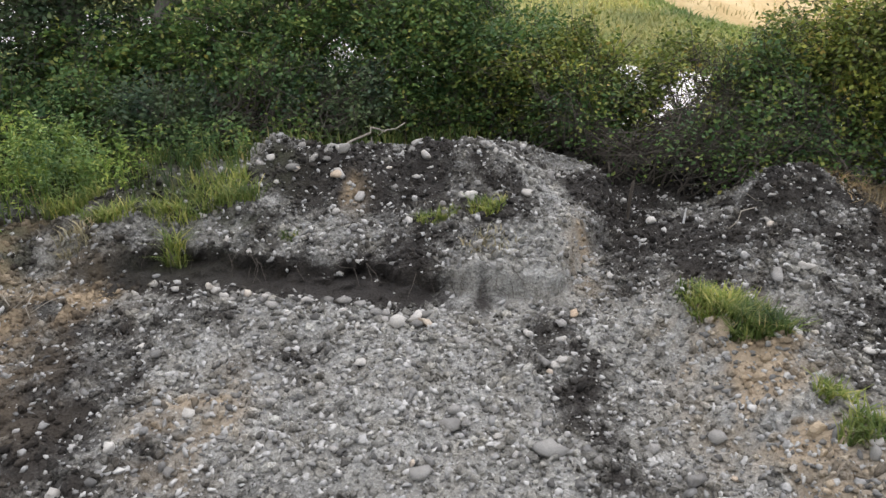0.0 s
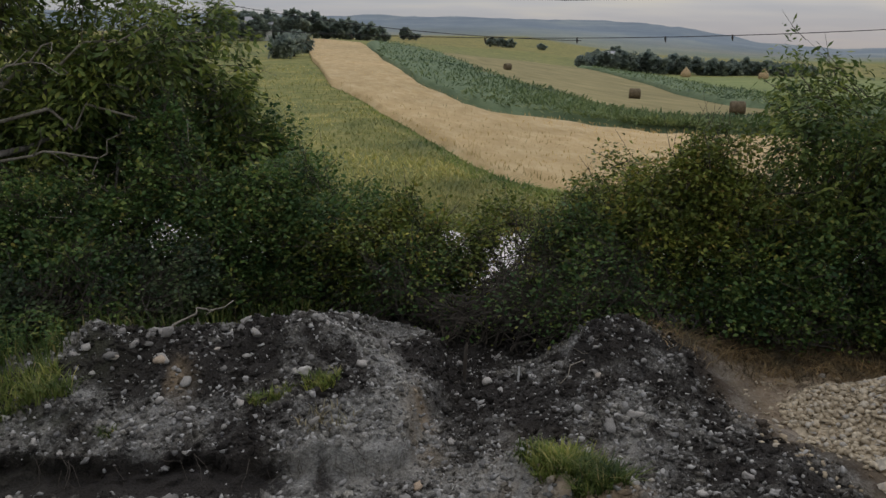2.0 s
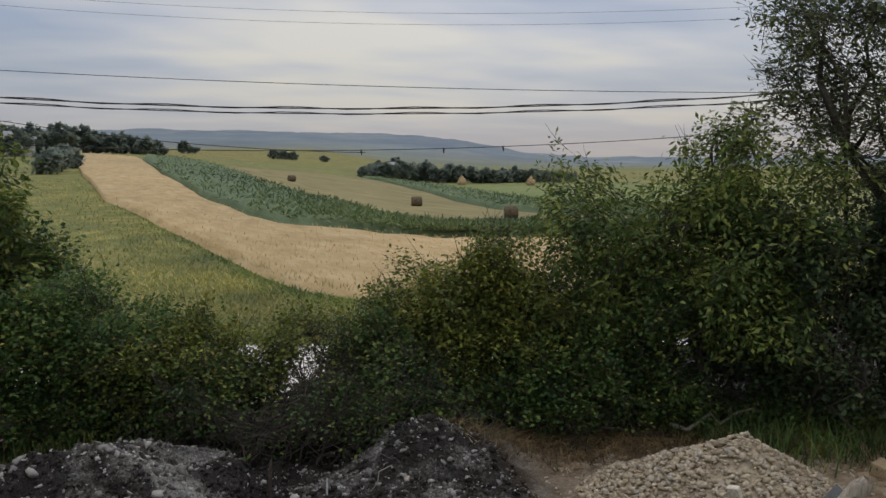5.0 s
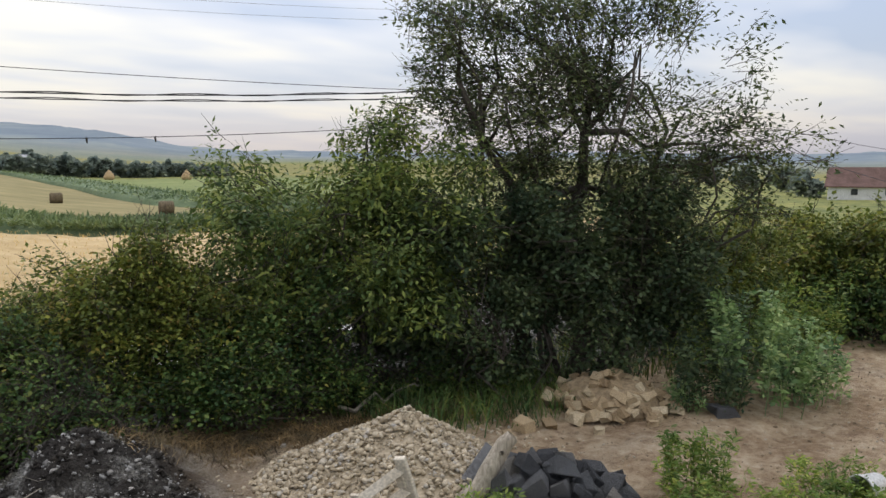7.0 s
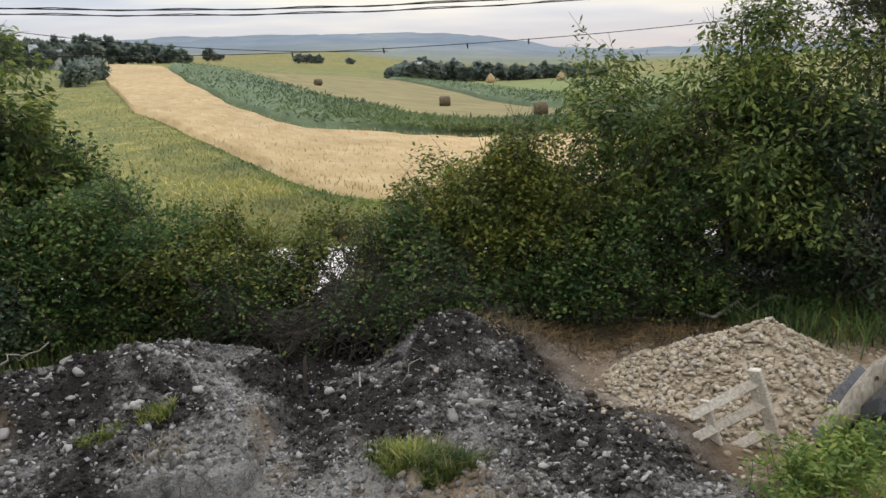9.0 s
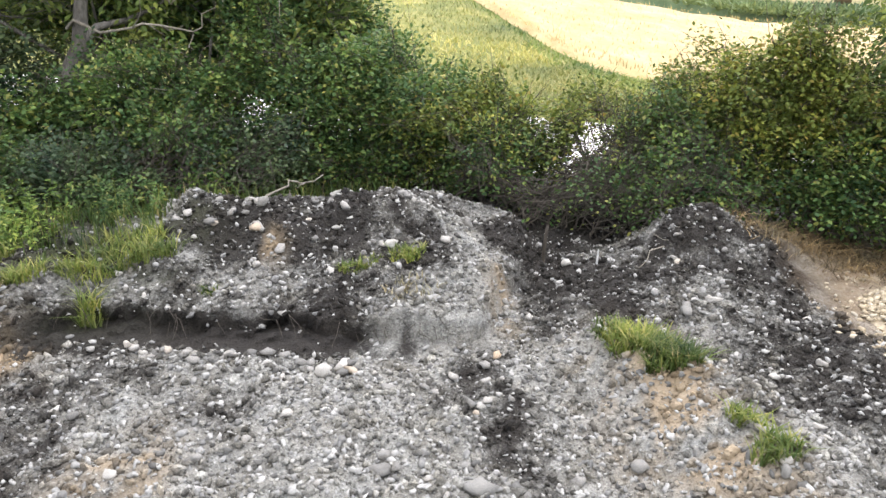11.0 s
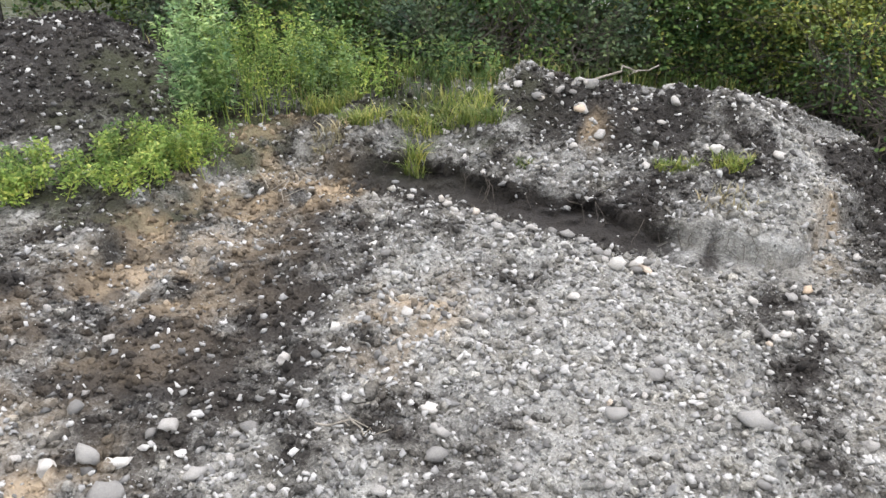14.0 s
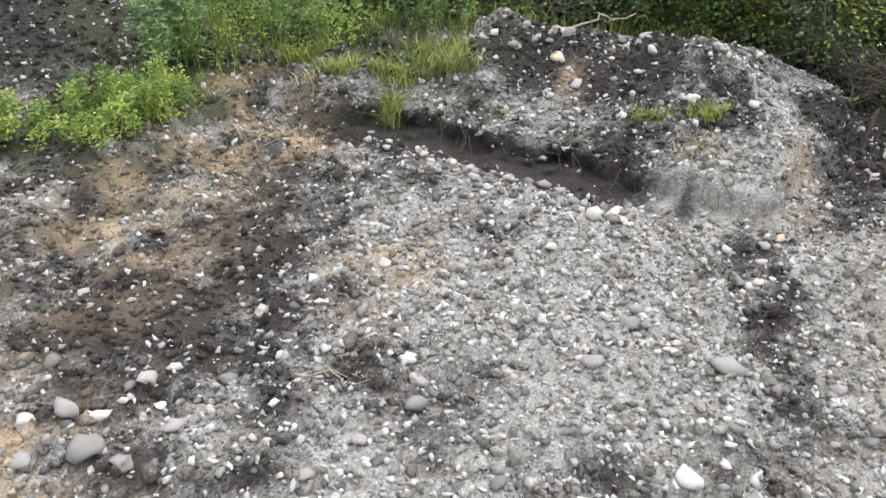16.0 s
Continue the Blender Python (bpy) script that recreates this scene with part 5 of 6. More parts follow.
tagged(blades("dry_grass", x, y, 0.22, BROWN_STRAW, gg, None, 0.006, 2.2, None, 0.5), "flattened dry grass before the hedge", "grass", kind="stuff")
x, y = [], []
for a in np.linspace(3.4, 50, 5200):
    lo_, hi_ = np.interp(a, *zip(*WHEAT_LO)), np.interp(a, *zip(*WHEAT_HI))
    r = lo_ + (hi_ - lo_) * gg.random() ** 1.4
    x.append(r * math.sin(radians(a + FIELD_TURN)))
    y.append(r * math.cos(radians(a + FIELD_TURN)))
x, y = np.array(x), np.array(y)
tagged(blades("wheat_ears", x, y, 0.22, WHEAT, gg, None, 0.02, 0.8, far_land(x, y) + 0.36), "ripe wheat ears above the field", "wheat", kind="stuff")
at = []
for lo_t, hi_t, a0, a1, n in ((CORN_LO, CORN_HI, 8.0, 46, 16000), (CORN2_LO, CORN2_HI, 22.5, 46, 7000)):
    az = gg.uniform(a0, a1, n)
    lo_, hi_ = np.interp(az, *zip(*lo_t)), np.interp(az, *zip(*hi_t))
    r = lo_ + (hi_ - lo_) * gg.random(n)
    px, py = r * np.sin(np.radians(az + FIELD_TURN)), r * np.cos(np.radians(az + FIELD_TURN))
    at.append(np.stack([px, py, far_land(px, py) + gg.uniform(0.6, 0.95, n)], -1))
tagged(leaves("corn_leaves", np.concatenate(at), 0.6, CORN, None, 0.25, -0.6, 5), "corn plants standing in the field", "corn", kind="stuff")
# rough meadow grass between the hedge and the wheat, greener along the field's edge
az = gg.uniform(-4, 24, 17000)
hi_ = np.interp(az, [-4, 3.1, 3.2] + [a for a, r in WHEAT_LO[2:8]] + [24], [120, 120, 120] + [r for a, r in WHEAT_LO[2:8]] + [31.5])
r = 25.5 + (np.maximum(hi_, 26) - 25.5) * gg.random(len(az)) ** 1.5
px, py = r * np.sin(np.radians(az + FIELD_TURN)), r * np.cos(np.radians(az + FIELD_TURN))
green = (hi_ - r) < np.where(az > 3.2, 1.0 + 0.045 * r, 0) + gg.normal(size=len(az)) * 1.2
for k_, mat_, lab in ((green, GREEN_BLADE, "dark green rank grass along the wheat"), (~green, MEADOW_BLADE, "yellowish tall grass of the meadow")):
    tagged(blades("meadow_grass", px[k_], py[k_], 0.30, mat_, gg, None, 0.028, 1.5, far_land(px[k_], py[k_]) - 0.02, 0.2), lab, "grass", kind="stuff")
# weeds on the bank of the dug yard
weed("mugwort", -5.55, 7.9, 0.36, 20, 1.3, 0.085, LEAF_SILVER, 1, "tall silvery green mugwort on the bank", 150)
weed("mugwort", -5.7, 8.4, 0.3, 10, 1.4, 0.075, LEAF_SILVER, 2, "tall silvery green mugwort on the bank", 70)
weed("bright_weed", -5.1, 8.2, 0.40, 26, 1.25, 0.055, LEAF_BRIGHT, 3, "bright yellow-green flowering weeds", 60)
weed("bright_weed", -5.15, 7.0, 0.36, 36, 0.45, 0.05, LEAF_BRIGHT, 4, "low bright green weeds at the bank edge", 80)
weed("bright_weed", -5.0, 8.85, 0.45, 26, 1.2, 0.055, LEAF_BRIGHT, 28, "tall bright green weeds on the bank", 60)
weed("bright_weed", -5.0, 9.8, 0.5, 30, 1.0, 0.075, LEAF_BRIGHT, 29, "tall bright green weeds before the hedge", 60)
weed("bright_weed", -4.75, 9.6, 0.4, 28, 0.85, 0.07, LEAF_SILVER, 5, "bright yellow-green flowering weeds", 60)
weed("bright_weed", -5.4, 6.35, 0.42, 40, 0.45, 0.055, LEAF_BRIGHT, 6, "low broad-leaved green weeds on the bank", 90, aspect=0.45)
weed("bright_weed", -6.15, 5.8, 0.4, 32, 0.36, 0.055, LEAF_BRIGHT, 7, "low green weeds beside the topsoil heap", 80, aspect=0.45)
weed("hedge_weed", -3.9, 9.3, 0.5, 18, 0.75, 0.07, LEAF_BRIGHT, 8, "green weeds before the hedge", 50)
weed("hedge_weed", -4.6, 10.3, 0.6, 20, 1.0, 0.07, LEAF_SILVER, 9, "grey-green weeds before the hedge", 50)
weed("hedge_weed", -2.9, 9.9, 0.5, 20, 0.7, 0.07, LEAF_DARK, 10, "dark green weeds before the hedge", 50)
weed("hedge_weed", -7.0, 10.6, 0.7, 18, 1.1, 0.08, LEAF_BRIGHT, 11, "tall green weeds behind the topsoil heap", 50)
weed("hedge_weed", -9.0, 11.2, 0.8, 22, 1.1, 0.08, LEAF_BRIGHT, 12, "tall green weeds behind the topsoil heap", 50)
# weeds by the yard and the track
weed("yard_weed", 8.3, 3.4, 0.38, 22, 0.66, 0.085, LEAF_BRIGHT, 13, "green leafy weeds standing in the yard", 60)
weed("yard_weed", 7.95, 3.1, 0.35, 16, 0.42, 0.08, LEAF_BRIGHT, 14, "green leafy weeds standing in the yard", 50)
weed("yard_weed", 9.2, 2.1, 0.5, 26, 0.30, 0.075, LEAF_BRIGHT, 15, "low green weeds beside the bucket", 50)
weed("yard_weed", 8.7, 2.1, 0.5, 26, 0.28, 0.075, LEAF_BRIGHT, 16, "low green weeds beside the bucket", 50)
weed("yard_weed", 5.62, 4.4, 0.4, 28, 0.46, 0.075, LEAF_BRIGHT, 17, "fresh green weeds before the pallet", 60)
weed("yard_weed", 5.15, 4.5, 0.30, 16, 0.34, 0.07, LEAF_BRIGHT, 18, "fresh green weeds before the pallet", 50)
weed("yard_weed", 6.1, 4.6, 0.2, 14, 0.46, 0.07, LEAF_BRIGHT, 19, "fresh green weeds beside the stone blocks", 50)
weed("tall_weed", 12.1, 3.95, 0.75, 34, 1.5, 0.11, LEAF_SILVER, 20, "tall leafy weed clump with pale seed heads", 80, aspect=0.5)
weed("tall_weed", 11.5, 4.6, 0.55, 24, 1.1, 0.10, LEAF_BLUE, 21, "dark weed clump beside the rubble", 60, aspect=0.45)
weed("tall_weed", 12.8, 3.55, 0.5, 26, 1.05, 0.10, LEAF_SILVER, 22, "leafy weed clump beside the track", 70, aspect=0.5)
weed("tall_weed", 13.9, 5.2, 1.0, 40, 1.5, 0.12, LEAF_BRIGHT, 23, "stand of tall bright green weeds", 60)
weed("tall_weed", 16.0, 4.8, 0.9, 30, 1.4, 0.12, LEAF_BRIGHT, 24, "stand of tall bright green weeds", 60)
weed("tall_weed", 19.0, 5.0, 0.8, 24, 1.2, 0.12, LEAF_SILVER, 25, "grey-green weeds beside the track", 60)
weed("tall_weed", 20.5, 4.4, 0.9, 24, 1.0, 0.12, LEAF_BRIGHT, 26, "green weeds beside the track", 50)
weed("tall_weed", 11.1, 4.75, 0.3, 14, 0.5, 0.07, LEAF_SILVER, 27, "grey-green weed at the rubble's foot", 50)
# ------------------------------------------------------------- pebble heap
def heap_z(x, y):
    px, py = 6.85, 6.3
    dx_, dy_ = x - px, y - py
    a = np.arctan2(dy_, dx_)
    rad = 1.55 + 0.24 * np.cos(a - radians(155)) + 0.12 * np.sin(3 * a + 1)
    t = np.clip(1 - np.hypot(dx_, dy_) / rad, 0, 1)
    return 0.80 * t ** 1.08 + 0.02 * fbm(x, y, 3.0, 3) * (t > 0)


PEBBLE = island_mat("river_pebble", [(0.0, (0.30, 0.25, 0.17)), (0.5, (0.46, 0.385, 0.27)), (0.85, (0.58, 0.505, 0.38)), (1.0, (0.38, 0.36, 0.32))], 0.75, 25, 0.3, 0.006)
PEBBLE_ONE = island_mat("river_pebble_single", [(0.0, (0.30, 0.25, 0.17)), (0.5, (0.46, 0.385, 0.27)), (0.85, (0.58, 0.505, 0.38)), (1.0, (0.38, 0.36, 0.32))], 0.75, 25, 0.3, 0.006, objectwise=True)
pebble_heap = anchor("pebble_heap", (6.85, 6.3, 0), 0, "heap of tan river pebbles on the dirt yard", "pebble heap")
hx = np.linspace(-2.3, 2.3, 70)
HX, HY = np.meshgrid(hx, hx, indexing="ij")
HZ = land(HX + 6.85, HY + 6.3) + heap_z(HX + 6.85, HY + 6.3) - 0.03
smooth(sheet("heap_core", np.stack([HX, HY, HZ], -1), grid_faces(70, 70), PEBBLE, pebble_heap))
gp = np.random.default_rng(55)
qa, qr = gp.uniform(0, 2 * np.pi, 8200), 2.25 * np.sqrt(gp.random(8200))
px, py = qr * np.cos(qa), qr * np.sin(qa)
hz = heap_z(px + 6.85, py + 6.3)
k = (hz > 0.02) | (gp.random(8200) < 0.10)
px, py, hz = px[k], py[k], hz[k]
hf = 0.018 + 0.026 * gp.random(len(px)) ** 1.7
pz = land(px + 6.85, py + 6.3) + hz + hf * 0.15
ROUND_KINDS = [ico(1, 160 + i, 0.2) for i in range(6)]
tagged(scatter("pebble_layer", np.stack([px, py, pz], -1), hf, ROUND_KINDS, PEBBLE, gp, pebble_heap, 0.35, (1.15, 0.85, 0.55)), kind="stuff")
pebble_mesh = []
for v, f in ROUND_KINDS:
    me = bpy.data.meshes.new("pebble")
    me.from_pydata((v * (1.15, 0.85, 0.55)).tolist(), [], f.tolist())
    me.polygons.foreach_set("use_smooth", np.ones(len(f), bool))
    me.materials.append(PEBBLE_ONE)
    pebble_mesh.append(me)
near_side = np.where((px * -0.75 + py * -0.66 > 0.1) & (hz > 0.02))[0][:260]
for i in near_side:
    ob = new("pebble", pebble_mesh[i % 6])
    ob.parent = pebble_heap
    h = 0.028 + 0.024 * gp.random() ** 2
    x_, y_ = px[i] + gp.normal() * 0.05, py[i] + gp.normal() * 0.05
    ob.matrix_basis = pose(x_, y_, float(land(x_ + 6.85, y_ + 6.3) + heap_z(x_ + 6.85, y_ + 6.3)) + h * 0.25, gp.normal() * 20, gp.normal() * 20, gp.uniform(0, 360)) @ Matrix.Diagonal((h, h, h, 1))


# ------------------------------------------------------------- stone blocks, log, pallet, rubble
def block_mesh(name, seed, mat, squash=(1, 0.85, 0.72), chip=0.24):
    """A rough-hewn block: a bevelled box with broken corners."""
    g = np.random.default_rng(seed)
    bm = bmesh.new()
    bmesh.ops.create_cube(bm, size=2.0)
    for v in bm.verts:
        v.co += Vector(g.normal(size=3) * chip)
    bmesh.ops.bevel(bm, geom=list(bm.edges), offset=0.13, segments=2, affect="EDGES", profile=0.6)
    bmesh.ops.triangulate(bm, faces=list(bm.faces))
    for v in bm.verts:
        p = v.co
        k = 1 + 0.06 * float(vnoise(p.x * 2 + seed, p.y * 2, p.z * 2, 1.7))
        v.co = Vector((p.x * squash[0], p.y * squash[1], p.z * squash[2])) * k
    me = bpy.data.meshes.new(name)
    bm.to_mesh(me)
    bm.free()
    me.materials.append(mat)
    return me


BASALT = island_mat("basalt", [(0.0, (0.06, 0.063, 0.069)), (0.6, (0.13, 0.135, 0.143)), (0.9, (0.20, 0.203, 0.206)), (1.0, (0.24, 0.22, 0.185))], 0.8, 14, 1.0, 0.04, objectwise=True)
SANDSTONE = island_mat("sandstone", [(0.0, (0.30, 0.22, 0.13)), (0.5, (0.44, 0.34, 0.21)), (1.0, (0.58, 0.49, 0.34))], 0.9, 8, 0.7, 0.02, objectwise=True)
basalt_meshes = [block_mesh("block", 200 + i, BASALT, (1, 0.82, 0.68), 0.34) for i in range(8)]
gb = np.random.default_rng(91)


def block(nm, meshes, x, y, z, half, label, category, group, g, flat=12):
    ob = new(nm, meshes[g.integers(len(meshes))])
    ob.matrix_basis = pose(x, y, z, g.normal() * flat, g.normal() * flat, g.uniform(0, 360)) @ Matrix.Diagonal((half, half, half, 1))
    return tagged(ob, label, category, group)


# a low pyramid of blocks, layer on layer
for layer, (nx, ny) in enumerate(((8, 6), (7, 5), (5, 4), (3, 2))):
    for i in range(nx):
        for j in range(ny):
            u_, v_ = (i - (nx - 1) / 2) * 0.215 + gb.normal() * 0.04, (j - (ny - 1) / 2) * 0.22 + gb.normal() * 0.04
            x_ = 7.05 + u_ * 0.35 - v_ * 0.94
            y_ = 4.5 - u_ * 0.94 - v_ * 0.35
            block("stone_block", basalt_meshes, x_, y_, float(land(x_, y_)) + 0.09 + layer * 0.135, gb.uniform(0.085, 0.14), "rough-hewn dark grey stone block in a pile", "stone block", "pile of dark stone blocks", gb, 32)

sand_meshes = [block_mesh("rubble", 240 + i, SANDSTONE, (1, 0.8, 0.6), 0.28) for i in range(9)]
for i in range(190):
    a, q = gb.uniform(0, 2 * np.pi), math.sqrt(gb.random())
    u_, v_ = 1.02 * q * math.cos(a), 0.8 * q * math.sin(a)
    x_, y_ = 10.65 + u_ * 0.42 + v_ * 0.9, 5.7 - u_ * 0.9 + v_ * 0.42
    h = max(0.0, 0.50 * (1 - q ** 1.6)) * gb.uniform(0.25, 1.0)
    block("rubble_stone", sand_meshes, x_, y_, float(land(x_, y_)) + 0.06 + h, gb.uniform(0.055, 0.115), "broken tan sandstone lump in the rubble pile", "rubble", "pile of tan rubble stones", gb, 25)
rubble_core = bmesh.new()
bmesh.ops.create_icosphere(rubble_core, subdivisions=3, radius=1.0)
for v in rubble_core.verts:
    v.co = Vector((v.co.x * 0.80, v.co.y * 0.6, v.co.z * 0.42)) * (1 + 0.15 * float(vnoise(v.co.x, v.co.y, v.co.z, 3.0)))
rc = part("rubble_earth", rubble_core, plain_mat("rubble_earth", [(0.3, (0.20, 0.15, 0.09)), (0.7, (0.36, 0.28, 0.18))], 3, 20))
rc.matrix_basis = pose(10.65, 5.7, float(land(10.65, 5.7)) + 0.05, 0, 0, -65)
tagged(rc, "tan earth heap inside the rubble pile", "earth heap")
for x_, y_, h in ((8.98, 6.1, 0.14), (9.3, 5.9, 0.10), (9.75, 5.75, 0.13), (9.6, 5.3, 0.09), (10.3, 4.85, 0.10), (8.6, 6.1, 0.08)):
    block("boulder", sand_meshes, x_, y_, float(land(x_, y_)) + h * 0.45, h, "tan sandstone boulder lying on the dirt", "boulder", "loose tan boulders", gb, 6)
slab = block("stone_slab", basalt_meshes, 11.2, 4.15, float(land(11.2, 4.15)) + 0.04, 0.16, "flat grey stone lying by the weeds", "stone slab", "", gb, 5)

WEATHERED = plain_mat("weathered_wood", [(0.3, (0.26, 0.22, 0.17)), (0.7, (0.48, 0.43, 0.35))], 5.0, 40.0, 0.85, 0.7, 0.01, (1, 1, 0.15))
PALLET_WOOD = plain_mat("pallet_wood", [(0.3, (0.50, 0.43, 0.33)), (0.7, (0.74, 0.68, 0.57))], 4.0, 45.0, 0.8, 0.4, 0.005, (0.2, 1, 1))
# driftwood log leaning on the blocks
log = anchor("log", (6.22, 5.06, float(land(6.22, 5.06))), 0, "weathered grey log leaning on the stone blocks", "log")
gl = np.random.default_rng(12)
lp = bent((0, 0, 0.04), (0.46, -0.36, 0.86), gl, 0.025, 9)
tubes("trunk", [(lp, [0.10, 0.115, 0.11, 0.10, 0.10, 0.095, 0.095, 0.09, 0.07])], WEATHERED, log, 12)
tubes("stub", [(bent(lp[5], lp[5] + (0.06, -0.12, -0.16), gl, 0.05, 4), (0.035, 0.03, 0.025, 0.018))], WEATHERED, log, 7)
tubes("stub", [(bent(lp[6], lp[6] + (-0.10, -0.10, 0.05), gl, 0.05, 4), (0.04, 0.035, 0.03, 0.02))], WEATHERED, log, 7)
plank = anchor("dark_board", (6.3, 5.3, float(land(6.3, 5.3))), 0, "dark grey board leaning beside the log", "board")


def bar(name, p, q, w, t, mat, parent, roll=0.0, label=""):
    """A sawn board from p to q, w wide and t thick, with eased edges."""
    p, q = Vector(p), Vector(q)
    bm = bmesh.new()
    bmesh.ops.create_cube(bm, size=1.0)
    d = q - p
    m = Matrix.Translation((p + q) / 2) @ d.to_track_quat("X", "Z").to_matrix().to_4x4() @ Matrix.Rotation(roll, 4, "X") @ Matrix.Diagonal((d.length, w, t, 1))
    bmesh.ops.transform(bm, matrix=m, verts=list(bm.verts))
    bmesh.ops.bevel(bm, geom=list(bm.edges), offset=min(w, t) * 0.12, segments=1, affect="EDGES")
    return part(name, bm, mat, parent, label)


bar("board", (0, 0, 0), (0.75, -0.05, 0.52), 0.14, 0.03, BASALT, plank, 0.9)
# pallet standing on edge
pal = anchor("pallet", (5.70, 5.14, float(land(5.70, 5.14))), 0, "pale weathered wooden pallet standing on edge", "pallet")
foot_, top_ = Vector((0.12, 0.02, -0.03)), Vector((-0.20, 0.06, 0.86))
away = Vector((-0.42, 0.36, -0.36))
lean = (top_ - foot_).normalized()
bar("stringer", foot_, top_, 0.115, 0.06, PALLET_WOOD, pal, 0.5)
for k, cut in ((0.80, 1.0), (0.56, 1.05), (0.26, 1.0), (0.10, 0.5)):
    bar("deck_board", foot_ + lean * k + away * 1.06 * cut, foot_ + lean * (k + 0.02) - away * 0.04, 0.095, 0.024, PALLET_WOOD, pal, 1.2)
bar("stringer", foot_ + lean * 0.02 + away * 0.82, foot_ + lean * 0.88 + away * 0.82 + Vector((0.03, 0.03, 0)), 0.10, 0.04, PALLET_WOOD, pal, 0.5)
bar("block", foot_ + lean * 0.60 + Vector((-0.02, 0.05, 0)), foot_ + lean * 0.74 + Vector((-0.02, 0.05, 0)), 0.09, 0.08, PALLET_WOOD, pal, 0.5)

# bucket lying in the weeds
WHITE_PLASTIC = plain_mat("white_plastic", [(0.3, (0.55, 0.55, 0.54)), (0.7, (0.74, 0.74, 0.72))], 6, 40, 0.45, 0.1, 0.003)
bucket = anchor("bucket", (9.5, 1.85, float(land(9.5, 1.85)) + 0.16), -20, "dirty white plastic bucket lying on its side", "bucket")
prof = [(0.0, 0.0), (0.115, 0.0), (0.125, 0.02), (0.15, 0.30), (0.162, 0.30), (0.162, 0.33), (0.148, 0.33), (0.14, 0.3), (0.115, 0.02), (0.0, 0.015)]
na = 28
ang = np.arange(na) * 2 * np.pi / na
bv = np.array([[(-h, r * math.cos(a), r * math.sin(a)) for a in ang] for r, h in prof]).reshape(-1, 3)
bf = [(i * na + j, i * na + (j + 1) % na, (i + 1) * na + (j + 1) % na, (i + 1) * na + j) for i in range(len(prof) - 1) for j in range(na)]
smooth(sheet("shell", bv, np.array(bf), WHITE_PLASTIC, bucket))
ha = np.linspace(0.1, math.pi - 0.1, 14)
tubes("handle", [(np.stack([-0.31 + 0.05 * np.sin(ha), 0.165 * np.cos(ha), -0.165 * np.sin(ha)], -1), np.full(14, 0.004))], BARK, bucket, 6)

# stake, bare branches and roots near the mounds
st = anchor("stake", (2.35, 9.4, float(land(2.35, 9.4))), 0, "short weathered wooden stake by the mound", "stake")
tubes("post", [(np.array([(0, 0, -0.2), (0.01, 0, 0.25), (0.03, 0.01, 0.48), (0.035, 0.01, 0.52)]), (0.024, 0.024, 0.022, 0.01))], BARK, st, 7)
pg = anchor("peg", (2.85, 8.75, float(land(2.85, 8.75))), 0, "thin white peg stuck in the soil", "peg")
tubes("rod", [(np.array([(0, 0, -0.1), (0.005, 0, 0.10), (0.01, 0, 0.22)]), (0.012, 0.012, 0.009))], WHITE_PLASTIC, pg, 8)
gr = np.random.default_rng(31)
for nm, p, q, r, lab in (("dead_branch", (-1.2, 9.7, 0.5), (-0.45, 10.4, 0.75), 0.018, "bare pale branch reaching out of the hedge"), ("dead_branch", (7.9, 8.6, 0.15), (9.9, 8.2, 0.35), 0.035, "fallen grey branch under the walnut"), ("dead_branch", (3.2, 8.3, 0.05), (4.2, 8.8, 0.75), 0.008, "dry twig lying on the dark mound"),
                        ("dead_branch", (-4.4, 7.2, -0.05), (-3.7, 6.7, -0.35), 0.010, "dry stalk lying on the bank"), ("dead_branch", (-2.0, 3.6, 0.06), (-1.5, 3.7, 0.08), 0.008, "dry stalk lying on the spoil")):
    z0 = float(land(p[0], p[1]))
    p = (p[0], p[1], max(p[2], z0))
    q = (q[0], q[1], max(q[2], float(land(q[0], q[1])) + 0.02))
    tagged(tubes(nm, [(bent(p, q, gr, 0.06, 9), np.linspace(r, r * 0.4, 9))] + [(bent(Vector(p).lerp(Vector(q), t), Vector(p).lerp(Vector(q), t) + Vector(gr.normal(size=3) * 0.16 + (0, 0, 0.1)), gr, 0.08, 4), (r * 0.5, r * 0.4, r * 0.3, r * 0.15)) for t in (0.45, 0.7)], PALE_BARK, None, 6), lab, "branch", "dead branches")
# root ends and dry stalks hanging at the trench lip
lines = []
for _ in range(26):
    x_ = gr.uniform(-3.2, 0.9)
    p = np.array([x_, float(lip(x_)) + 0.03 + gr.normal() * 0.03, 0.02 + gr.normal() * 0.06])
    lines.append((bent(p, p + (gr.normal() * 0.12, -0.12 - 0.1 * gr.random(), -0.12 - 0.2 * gr.random()), gr, 0.1, 4), (0.004, 0.004, 0.003, 0.002)))
tagged(tubes("hanging_roots", lines, BARK, None, 4), "thin roots hanging from the trench lip", "roots", kind="stuff")

# ------------------------------------------------------------- wire fence at the back
fence = anchor("wire_fence", (-8.2, 10.9, float(land(-8.2, 10.9))), 20, "old wire mesh fence with a dark post", "fence")
IRON = plain_mat("dull_iron", [(0.3, (0.05, 0.045, 0.04)), (0.7, (0.12, 0.11, 0.10))], 8, 40, 0.6, 0.3, 0.003, None, 0.6)
GALV = plain_mat("galvanised_wire", [(0.3, (0.30, 0.31, 0.32)), (0.7, (0.45, 0.46, 0.47))], 8, 40, 0.5, 0.1, 0.002, None, 0.5)
for px_ in (0.0, -2.4):
    tubes("post", [(np.array([(px_, 0, -0.3), (px_ + 0.02, 0, 1.0), (px_ + 0.05, 0, 1.9)]), (0.03, 0.03, 0.028))], IRON, fence, 7)
